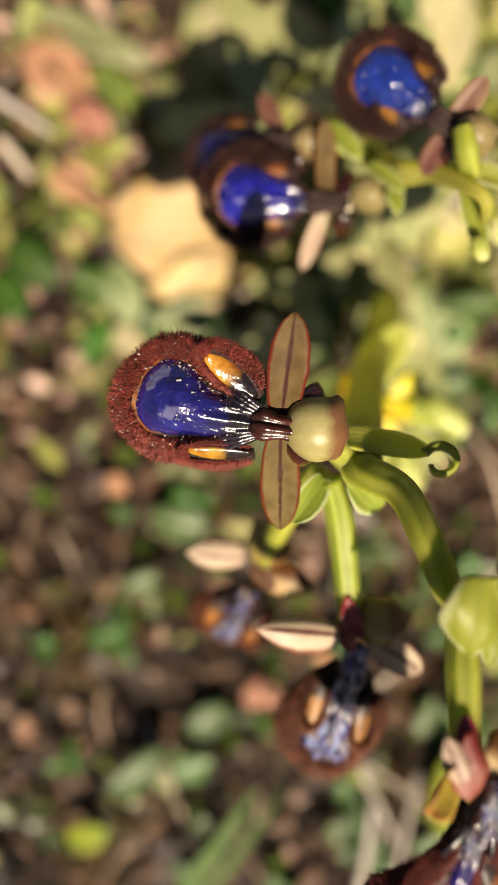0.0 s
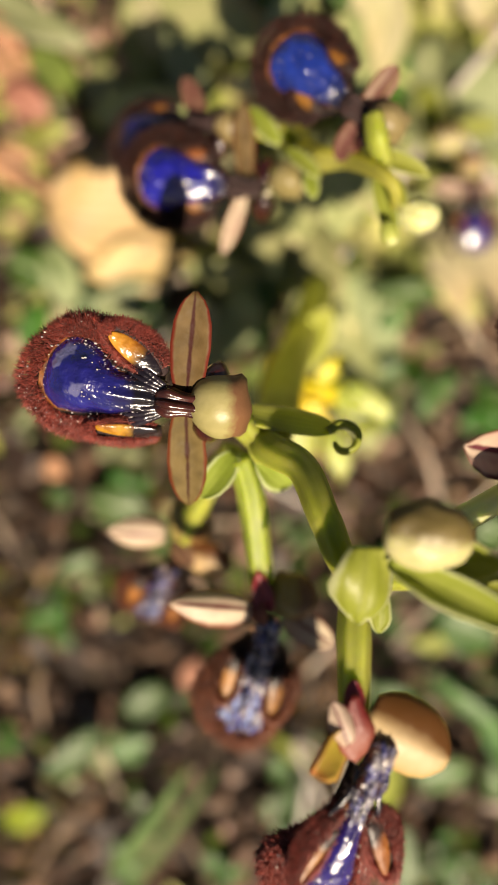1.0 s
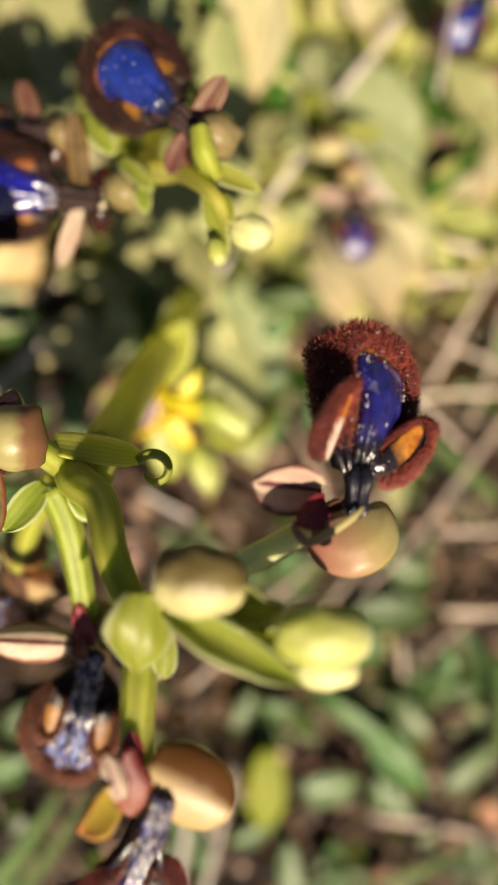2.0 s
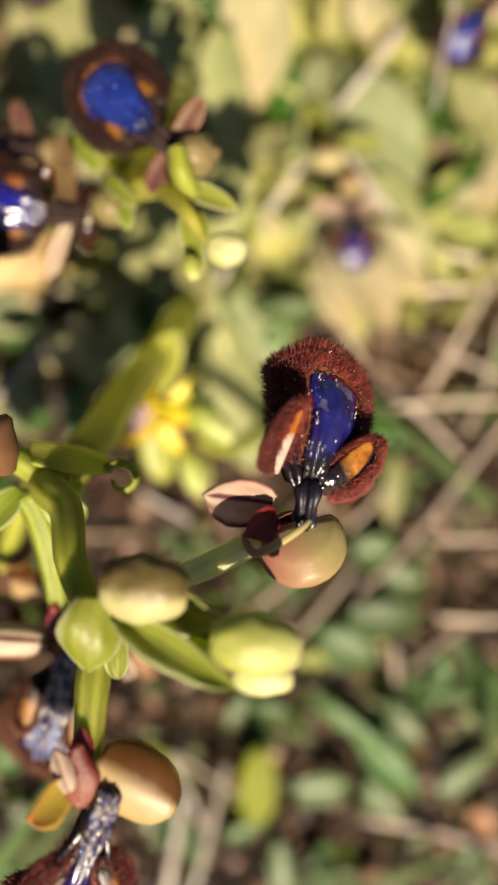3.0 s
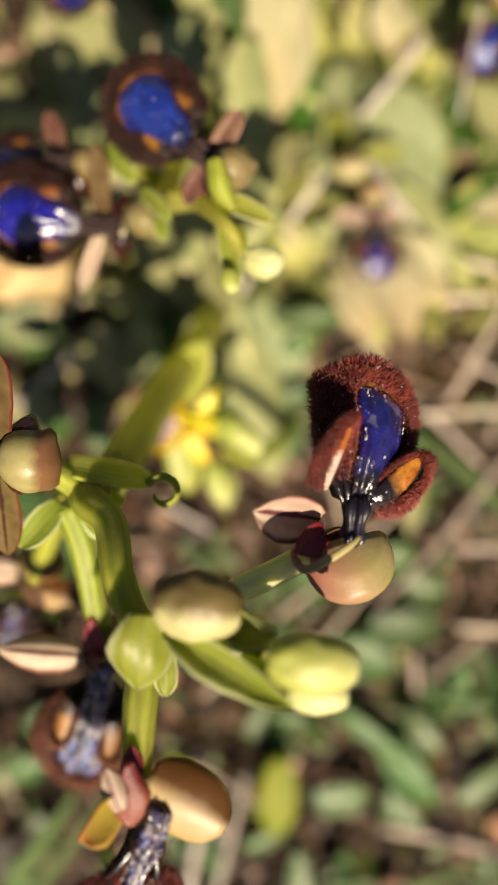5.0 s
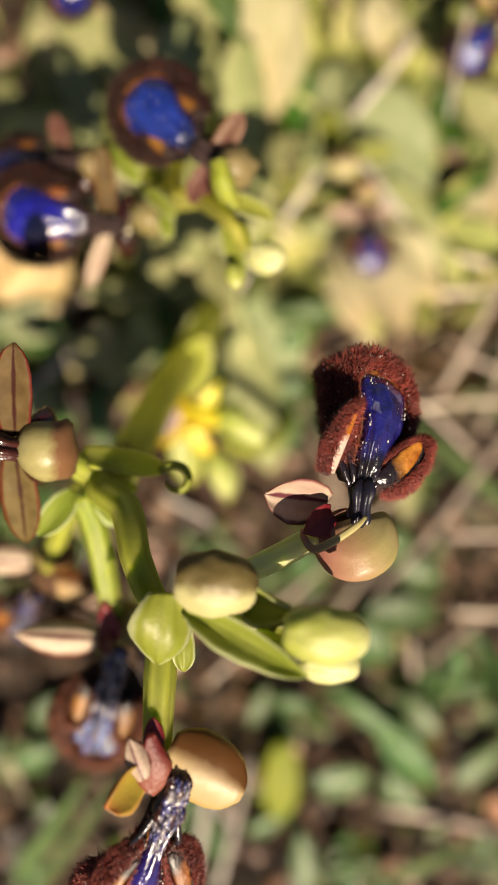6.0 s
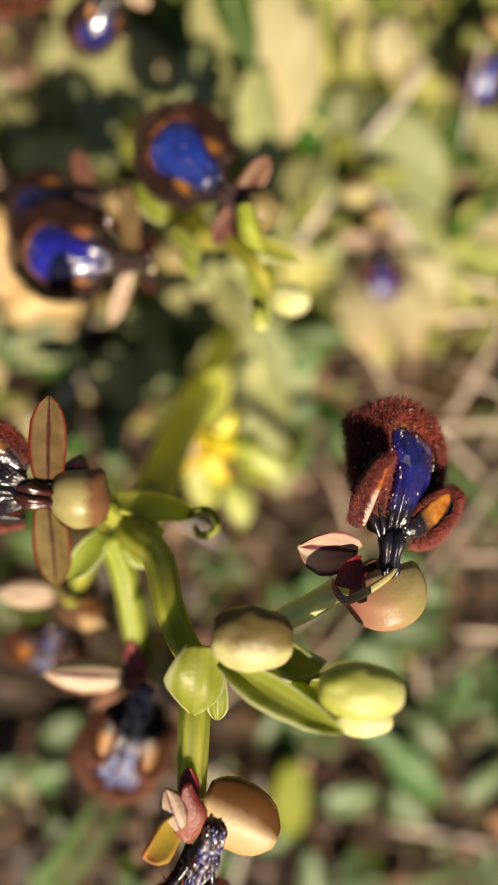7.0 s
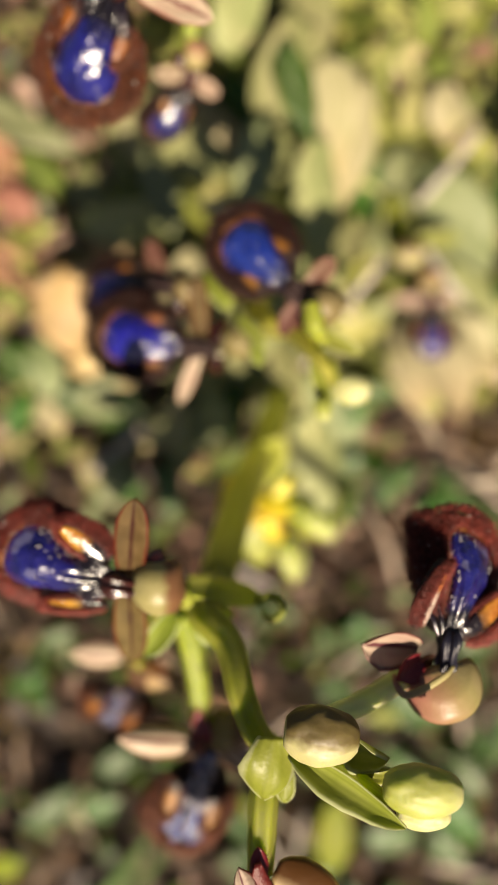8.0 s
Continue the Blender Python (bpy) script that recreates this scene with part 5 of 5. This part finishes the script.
def herb(rows, label, category="herb"):
    o = Vector(rows[0][0])
    ob = thing("herb", (o.x, o.y, ground_height(o.x, o.y)), label, category, "low herbs in the turf")
    for k, (a, tip, w, mt, prof, bend) in enumerate(rows):
        d = Vector(tip) - Vector(a)
        part("leaf", blade(d.length, w, prof, bend=bend, cup=0.10, th=0.03, nv=10, nu=6, wave=0.03, seed=k), mt, ob, "", basis(a, d, (0.05, -0.1, 1)))
        foot = Vector((a[0] * 0.8 + o.x * 0.2, a[1] * 0.8 + o.y * 0.2, 0))
        foot.z = ground_height(foot.x, foot.y) - 0.1
        mid = (Vector(a) + foot) / 2 + Vector((0.05, 0.05, 0))
        part("leaf_stalk", tube([foot - WORLD[ob].translation / CM, mid - WORLD[ob].translation / CM, Vector(a) - WORLD[ob].translation / CM], [0.045, 0.04, 0.03], n=8, sides=6), mt, ob)
    return ob


herb([((3.98, -6.17, 1), (3.97, -7.91, 1), 0.80, LEAF_LIME, ROUND, -14)], "yellow-green rounded leaf over dark litter")
herb([((5.73, -3.49, 0.9), (7.35, -3.52, 1), 0.85, LEAF_GREEN, OVAL, -16), ((5.2, -3.83, 0.7), (6.38, -4.57, 0.8), 0.95, LEAF_GREEN, OVAL, -16)], "green oval leaves of a low herb")
herb([((4.9, -5.01, 0.9), (6.81, -6.45, 1.1), 0.42, LEAF_GREEN, LANCE, -18), ((5.94, -5.67, 0.7), (7.43, -7.48, 0.8), 0.80, LEAF_GREEN, LANCE, -14),
      ((6.23, -6.89, 0.5), (7.2, -8.18, 0.6), 0.50, LEAF_SILVER, LANCE, -14)], "bright green lance-shaped leaves of a low herb")
herb([((4.72, -7.21, 0.7), (5.92, -7.11, 0.8), 0.72, LEAF_SILVER, ROUND, -16), ((6.39, -6.97, 0.6), (6.45, -7.76, 0.7), 0.5, LEAF_SILVER, OVAL, -16)], "silvery green rounded leaves of a low herb")
herb([((6.67, -5.29, 0.6), (7.35, -6.27, 0.8), 0.60, LEAF_SILVER, OVAL, -16)], "silvery green oval leaf near dry stalks")
herb([((7.81, -7.39, 0.5), (8.85, -6.48, 0.8), 0.62, LEAF_SILVER, OVAL, -16)], "silvery green leaf lying over brown litter")
herb([((4.58, -9.72, 0.6), (4.42, -8.23, 0.9), 0.55, LEAF_SILVER, OVAL, -16), ((3.26, -8.26, 0.6), (3.95, -7.98, 0.8), 0.4, LEAF_SILVER, OVAL, -16)], "pale green oval leaves of a low herb")
herb([((5.87, -2.17, 0.8), (6.78, -2.09, 0.9), 0.75, LEAF_SILVER, ROUND, -20), ((6.52, -2.63, 0.8), (7.41, -2.84, 0.9), 0.75, LEAF_SILVER, ROUND, -20)], "pale green rounded leaves among dry stalks")
herb([((6.74, -0.06, 0.7), (6.64, -1.68, 0.9), 0.50, LEAF_PALE, LANCE, -16)], "pale lance-shaped leaf among dry stalks")
herb([((3.74, 2.68, 1.2), (5.15, 2.76, 1.2), 0.55, LEAF_SILVER, OVAL, -12), ((3.95, 2.12, 0.7), (4.63, 2.47, 0.8), 0.4, LEAF_GREEN, OVAL, -12)], "grey-green oval leaf beside a withering leaf")
herb([((3.9, 1.07, 0.7), (4.41, 1.3, 0.9), 0.5, LEAF_SILVER, ROUND, -20), ((3.97, 0.44, 0.7), (4.2, -0.08, 0.8), 0.45, LEAF_SILVER, OVAL, -20)], "small pale green leaves of a low herb")
herb([((3.35, -5.9, 0.7), (3.7, -5.09, 0.9), 0.4, LEAF_SILVER, OVAL, -20), ((3.8, -5.33, 0.8), (4.61, -5.55, 1), 0.4, LEAF_GREEN, OVAL, -20), ((3.94, -5.68, 0.5), (4.18, -6.48, 0.6), 0.6, LEAF_GREEN, OVAL, -20)], "small green leaflets on a thin stalk")
herb([((-1.53, 2.47, 0.8), (-0.36, 2.01, 1), 0.95, LEAF_SILVER, OVAL, -16), ((-1.35, 0.66, 0.6), (-0.41, 0.44, 0.7), 0.8, LEAF_GREEN, OVAL, -16)], "green oval leaves on dark soil")
herb([((-2.58, -2.92, 0.8), (-1.83, -2.62, 0.9), 0.46, LEAF_SILVER, ROUND, -18), ((-2.92, -1.29, 0.5), (-2.38, -1.52, 0.6), 0.4, LEAF_GREEN, OVAL, -18)], "pale green rounded leaf over brown litter")
herb([((-2.87, -7.03, 0.8), (-1.71, -6.19, 0.9), 0.66, LEAF_GREEN, OVAL, -18), ((-1.61, -6.58, 0.8), (-0.69, -6.42, 0.9), 0.6, LEAF_GREEN, ROUND, -18), ((-1.28, -5.85, 0.6), (-0.47, -5.36, 0.7), 0.7, LEAF_GREEN, OVAL, -18)], "clump of green oval leaves")
herb([((-2.92, -7.78, 0.8), (-3.72, -8.01, 0.8), 0.60, LEAF_LIME, ROUND, -14), ((-4.44, -4.14, 0.5), (-4, -4, 0.6), 0.35, LEAF_GREEN, ROUND, -14)], "yellow-green rounded leaf over brown litter")
herb([((-2.77, 3.74, 0.8), (-2.29, 2.41, 0.9), 0.75, LEAF_GREY, OVAL, -16), ((-2.76, 2.4, 0.7), (-2.12, 1.81, 0.8), 0.6, LEAF_CREAM, OVAL, -16)], "pale green oval leaves beside a yellowed leaf")
herb([((-1.87, 2.37, 0.9), (-0.42, 2.71, 1), 0.85, LEAF_GREY, OVAL, -16), ((0.73, 2.58, 0.8), (0.03, 1.64, 0.9), 0.75, LEAF_GREY, OVAL, -16)], "grey-green oval leaves in the litter")
herb([((-0.81, 1.24, 0.9), (-1.19, 0.14, 1), 0.7, LEAF_GREY, ROUND, -16), ((0.1, 1.15, 0.9), (0.27, -0.06, 1), 0.6, LEAF_SILVER, OVAL, -16)], "green rounded leaves under a flower")
herb([((-2.58, 2.96, 0.8), (-3.64, 3.45, 0.9), 0.8, LEAF_SILVER, OVAL, -18), ((-2.3, 2.33, 0.8), (-1.15, 2.54, 0.9), 0.8, LEAF_SILVER, OVAL, -18), ((-3.39, 1.68, 0.5), (-2.9, 2.59, 0.6), 0.6, LEAF_GREEN, OVAL, -18)], "green oval leaves beside a yellow leaf")
herb([((-4.87, 4.21, 0.6), (-4.03, 3.26, 0.7), 0.9, LEAF_GREEN, OVAL, -18), ((-4.67, 2.61, 0.5), (-5.33, 3.52, 0.6), 0.8, LEAF_GREEN, OVAL, -18)], "dark green oval leaves")
herb([((-2.06, -1.44, 0.5), (-0.85, -1.76, 0.7), 0.8, LEAF_SILVER, OVAL, -18)], "pale green oval leaf on litter")

# many small herbs with a few leaves each
sprouts = []
for k, (n, l, w, mt, lab) in enumerate(((5, 0.62, 0.34, LEAF_GREEN, "small dark green herb with oval leaves"), (4, 0.70, 0.36, LEAF_SILVER, "small silvery green herb with oval leaves"),
                                        (6, 0.50, 0.30, LEAF_GREEN, "small tufted green herb in the litter"), (3, 0.80, 0.30, LEAF_GREY, "small pale green herb with narrow leaves"))):
    ob = thing("herb", (0, 0, 0), lab, "herb", "small herbs in the litter")
    part("leaf_stalk", tube([Vector((0, 0, -0.25)), Vector((0.03, 0.02, 0.15)), Vector((0, 0, 0.42))], [0.04, 0.035, 0.025], n=6, sides=6), mt, ob)
    for q in range(n):
        a = 6.283 * q / n + 0.5 * math.sin(5 * q + k)
        d = Vector((math.cos(a), math.sin(a), 0.25 + 0.25 * math.sin(3 * q + k)))
        part("leaf", moved(blade(l * (0.75 + 0.25 * math.cos(2.3 * q + k)), w, OVAL if k % 2 else ROUND, bend=-28, cup=0.14, th=0.02, nv=8, nu=4, wave=0.02, seed=q), (0, 0, 0.22 + 0.05 * q), d, (0, 0, 1)), mt, ob)
    sprouts.append(ob)
rs = random.Random(21)
for k in range(64):
    while True:
        x, y = rs.uniform(-4.5, 9.0), rs.uniform(-9.5, 2.2)
        if noise.noise(Vector((x * 0.5, y * 0.5, 2.0))) > 0.0 and not (x < 1 and y > -6 and rs.random() < 0.75):
            break
    m = Matrix.Translation(Vector((x, y, ground_height(x, y) + 0.15)) * CM) @ Matrix.Rotation(rs.uniform(0, 6.28), 4, "Z") @ Matrix.Scale(rs.uniform(0.7, 1.2), 4)
    if k < 4:
        sprouts[k].matrix_basis = m
    else:
        copy_thing(sprouts[k % 4], m)

# grass blades
for o, tip, w, mt, bend, lab in (
        ((-1.34, -8.56, 1.6), (0.16, -6.36, 2.2), 0.34, BLADE, -10, "striped green grass blade"),
        ((-1.14, -9.2, 1), (0.69, -6.67, 1.6), 0.28, BLADE, -10, "broad green grass blade"),
        ((8.77, -1.25, 0.9), (6.15, 0.88, 1.2), 0.34, BLADE, -6, "pale grass blade with a yellow end"),
        ((6.37, -9.17, 0.9), (8.33, -8.28, 1.2), 0.26, BLADE, -10, "pale grass blade on litter"),
        ((8.85, -6.49, 0.9), (8.78, -4.3, 1.3), 0.30, BLADE, -10, "pale upright grass blade"),
        ((8.67, -8.39, 0.9), (8.98, -9.71, 0.7), 0.28, BLADE, -10, "pale grass blade on litter")):
    d = Vector(tip) - Vector(o)
    single("grass_blade", blade(d.length, w, SPIKE, bend=bend, cup=0.18, th=0.02, nv=14, nu=6), mt, lab, "grass", "grass blades in the turf", m=basis(o, d, (0.1, -0.1, 1)))

# dry stalks lying over the ground
stalks = (
    ((3.92, 4.62, 1.1), (4.62, 5.58, 1.4), 0.085, TWIG), ((5.35, 6.79, 1.1), (6.5, 8.21, 1.5), 0.085, TWIG),
    ((2.75, 2.95, 1), (3.25, 3.64, 1.1), 0.075, TWIG), ((5.47, 5.84, 1.3), (7.27, 3.94, 0.9), 0.095, TWIG),
    ((7.12, 8.06, 3), (6.84, 6.14, 2.7), 0.045, TWIG), ((7.34, 1.17, 0.9), (8.48, 3.43, 1.3), 0.075, STRAW),
    ((6.66, 1.17, 0.7), (8.07, -0.16, 0.8), 0.075, STRAW), ((6.68, 0.85, 0.9), (9.08, 0.97, 0.9), 0.060, STRAW),
    ((9.05, 0.73, 1), (6.97, -2.03, 1), 0.070, STRAW), ((7.4, -1.82, 1.1), (9.12, -1.8, 1.1), 0.070, STRAW),
    ((5.78, -1.69, 0.7), (6.55, -0.81, 0.9), 0.050, STRAW), ((7.04, -1.97, 0.9), (5.78, -3.24, 0.7), 0.060, STRAW),
    ((3.85, -3.27, 1.2), (4.75, -2.5, 1.4), 0.065, STRAW), ((5.93, -2.46, 0.8), (4.26, -4.45, 0.8), 0.050, STRAW),
    ((2.19, -6.44, 0.8), (2.9, -7.97, 0.8), 0.060, TWIG), ((2.66, -9.33, 0.8), (3.33, -6.48, 1), 0.060, TWIG),
    ((2.19, -6.34, 0.9), (3.59, -7.27, 0.8), 0.045, STRAW), ((2.41, -5, 0.8), (3.07, -4.37, 0.9), 0.060, STRAW),
    ((6.75, -4.1, 0.8), (6.82, -4.87, 0.8), 0.080, STRAW), ((6.27, -7.91, 0.4), (9.43, -8.62, 0.5), 0.120, STRAW),
    ((-1.55, 0.88, 0.7), (-0.24, 2.08, 0.9), 0.110, TWIG), ((-1.56, 2.54, 0.7), (-0.05, 3.1, 0.9), 0.110, STRAW),
    ((1.5, -1.04, 0.8), (2.48, -1.55, 0.8), 0.055, TWIG), ((7.17, 4.13, 0.8), (9.03, 3.69, 0.9), 0.070, STRAW),
    ((6.95, 3.26, 0.8), (8.57, 3.33, 0.9), 0.070, STRAW), ((7.8, 1.94, 0.8), (8.9, 1.49, 0.9), 0.060, STRAW),
    ((3.79, 4.55, 0.9), (4.14, 4.27, 0.9), 0.070, STRAW), ((4.85, 3.56, 0.8), (6.06, 1.69, 0.7), 0.050, STRAW),
    ((2.1, -9.32, 0.8), (2.43, -7.22, 0.9), 0.095, TWIG), ((-5, 6.17, 0.9), (-4.38, 5.38, 0.9), 0.110, STRAW),
    ((-3.92, 5.56, 0.7), (-2.75, 4.73, 0.8), 0.100, RED_LITTER), ((-5.38, 7.24, 0.8), (-3.98, 6.29, 0.9), 0.090, TWIG),
    ((2.72, 8.8, 1.4), (3.06, 8.06, 1.5), 0.085, TWIG), ((8.82, 2.65, 0.9), (8.25, 0.31, 0.6), 0.065, STRAW),
    ((8.56, -3.5, 0.6), (7.14, -4.69, 0.6), 0.070, STRAW), ((7.69, -3.53, 0.7), (9.13, -3.59, 0.7), 0.075, STRAW),
)
rs = random.Random(5)
for a, b, r, mt in stalks:
    a, b = Vector(a), Vector(b)
    mid = (a + b) / 2 + Vector((rs.gauss(0, 0.04), rs.gauss(0, 0.04), rs.uniform(0, 0.1))) * (b - a).length * 0.3
    single("dry_stalk", tube([Vector(), mid - a, b - a], [r, r * 0.95, r * 0.8], n=10, sides=8, ridge=0.08, ridges=4), mt,
           "dry greyish stalk lying across the turf" if mt is TWIG else "pale brown dry grass stalk on the litter", "dry stalk", "dry stalks", m=Matrix.Translation(a * CM))

# reddish dead leaves
for o, tip, w in (((-4.44, 8.43, 0.5), (-3.48, 6.99, 0.6), 1.2), ((-3.71, 6.99, 0.6), (-2.87, 6.33, 0.8), 0.7), ((-4.09, 5.63, 0.5), (-2.79, 5.02, 0.6), 0.8),
                  ((-2.86, -0.59, 0.5), (-2.63, -1.06, 0.5), 0.4),
                  ((8.71, -7.69, 0.4), (8.9, -8.56, 0.6), 0.6), ((1.31, -4.14, 0.9), (1.82, -4.74, 1), 0.35), ((0.34, -4.87, 0.4), (0.1, -5.54, 0.5), 0.8)):
    d = Vector(tip) - Vector(o)
    single("dead_leaf", blade(d.length, w, ROUND, bend=-30, cup=0.15, th=0.02, nv=10, nu=6, wave=0.06, seed=int(w * 100)), RED_LITTER, "curled reddish-brown dead leaf on the litter", "dead leaf", "dead leaves", m=basis(o, d, (0.1, -0.1, 1)))

# ---------------- litter, moss and the smallest herbs ----------------
AREA = (-9.0, 15.0, -15.0, 17.0)


def scatter_stuff(name, count, make, where, material, label, category, seed):
    rnd = random.Random(seed)
    verts, faces = [], []
    placed = 0
    while placed < count:
        x, y = rnd.uniform(AREA[0], AREA[1]), rnd.uniform(AREA[2], AREA[3])
        if rnd.random() > where(x, y):
            continue
        placed += 1
        v, f = make(rnd, x, y, ground_height(x, y))
        n = len(verts)
        verts += [tuple(p * CM) for p in v]
        faces += [tuple(i + n for i in q) for q in f]
    me = bpy.data.meshes.new(name)
    me.from_pydata(verts, [], faces)
    me.polygons.foreach_set("use_smooth", [True] * len(me.polygons))
    me.materials.append(material)
    return tagged(new(name, me), label, category, kind="stuff")


def stick_bit(length, radius, tilt):
    def make(rnd, x, y, z):
        l, r = length * rnd.uniform(0.4, 1.6), radius * rnd.uniform(0.6, 1.4)
        a = rnd.uniform(0, 6.283)
        d = Vector((math.cos(a), math.sin(a), rnd.gauss(0, tilt))).normalized()
        s = Vector((-d.y, d.x, 0)).normalized()
        u = d.cross(s)
        c = Vector((x, y, z + r + rnd.uniform(0, 0.5) * (0.4 + 2 * tilt)))
        k = Vector((rnd.gauss(0, 0.10), rnd.gauss(0, 0.10), rnd.uniform(0, 0.1))) * l
        v = []
        for t, o in ((-0.5, 0), (0, 1), (0.5, 0)):
            p = c + d * l * t + k * o
            v += [p + (s * math.cos(q) + u * math.sin(q)) * r for q in (0.3, 1.56, 2.8, 4.0, 5.3)]
        f = [(i * 5 + j, i * 5 + (j + 1) % 5, i * 5 + 5 + (j + 1) % 5, i * 5 + 5 + j) for i in (0, 1) for j in range(5)]
        return v, f + [(4, 3, 2, 1, 0), (10, 11, 12, 13, 14)]
    return make


def leaf_bit(length, width, lift):
    def make(rnd, x, y, z):
        l = length * rnd.uniform(0.5, 1.5)
        w = width * l / length * rnd.uniform(0.7, 1.3)
        a, e = rnd.uniform(0, 6.283), rnd.gauss(0.1, lift)
        d = Vector((math.cos(a) * math.cos(e), math.sin(a) * math.cos(e), math.sin(e)))
        s = (Vector((-d.y, d.x, rnd.gauss(0, 0.4)))).normalized()
        u = d.cross(s)
        if u.z < 0:
            u = -u
        c = Vector((x, y, z + rnd.uniform(0.05, 0.55)))
        bend = rnd.uniform(-0.3, 0.05) * l
        v = []
        for t, q in ((0, 0.15), (0.25, 0.8), (0.55, 1.0), (0.82, 0.65), (1.0, 0.08)):
            p = c + d * l * t + u * bend * t * t
            v += [p - s * w * q / 2 + u * 0.08 * w, p, p + s * w * q / 2 + u * 0.08 * w]
        f = []
        for i in range(4):
            for j in (0, 1):
                b = i * 3 + j
                f.append((b, b + 1, b + 4, b + 3))
        return v, f
    return make


def patchy(scale, lo, seed):
    return lambda x, y: 1.0 if noise.noise(Vector((x * scale, y * scale, seed))) > lo else 0.12


scatter_stuff("dry_litter", 9000, stick_bit(0.42, 0.055, 0.25), lambda x, y: (1.0 if x > 1 else 0.6) if y < 3 else 0.45, LITTER, "brown broken stems and chips covering the soil", "litter", 3)
scatter_stuff("leaf_litter", 2600, leaf_bit(0.45, 0.30, 0.35), lambda x, y: 1.0 if y < 3 else 0.4, LITTER, "curled brown dead leaf bits covering the soil", "litter", 4)
scatter_stuff("reddish_litter", 900, leaf_bit(0.40, 0.22, 0.35), lambda x, y: (1.0 if y > 4 else 0.5) if x < 0.5 and y > 0 else 0.12, CHIPS, "pinkish-brown dry leaf bits", "litter", 14)
scatter_stuff("dry_grass", 760, stick_bit(2.0, 0.040, 0.10), lambda x, y: (1.0 if -5 < y < 4 else 0.5) if x > 5.2 else 0.22, DRY, "tangle of thin dry grass stems", "dry grass", 8)
scatter_stuff("moss", 7000, leaf_bit(0.13, 0.07, 0.8), lambda x, y: 1.0 if noise.noise(Vector((x * 0.45, y * 0.45, 9.0))) > 0.25 else 0.0, MOSS, "orange and olive moss cushions", "moss", 6)
scatter_stuff("small_herbs", 1300, leaf_bit(0.46, 0.28, 0.45), patchy(0.5, 0.05, 2.0), HERB, "small green herb leaves in the turf", "herbs", 7)
scatter_stuff("turf_leaves", 3600, leaf_bit(0.95, 0.42, 0.35), lambda x, y: (1.0 if x > -0.5 else 0.14) if y > 3.0 else (0.16 if y > 1.2 and x < 3 else 0.012), TURF, "pale green leaves crowding the turf", "herbs", 12)
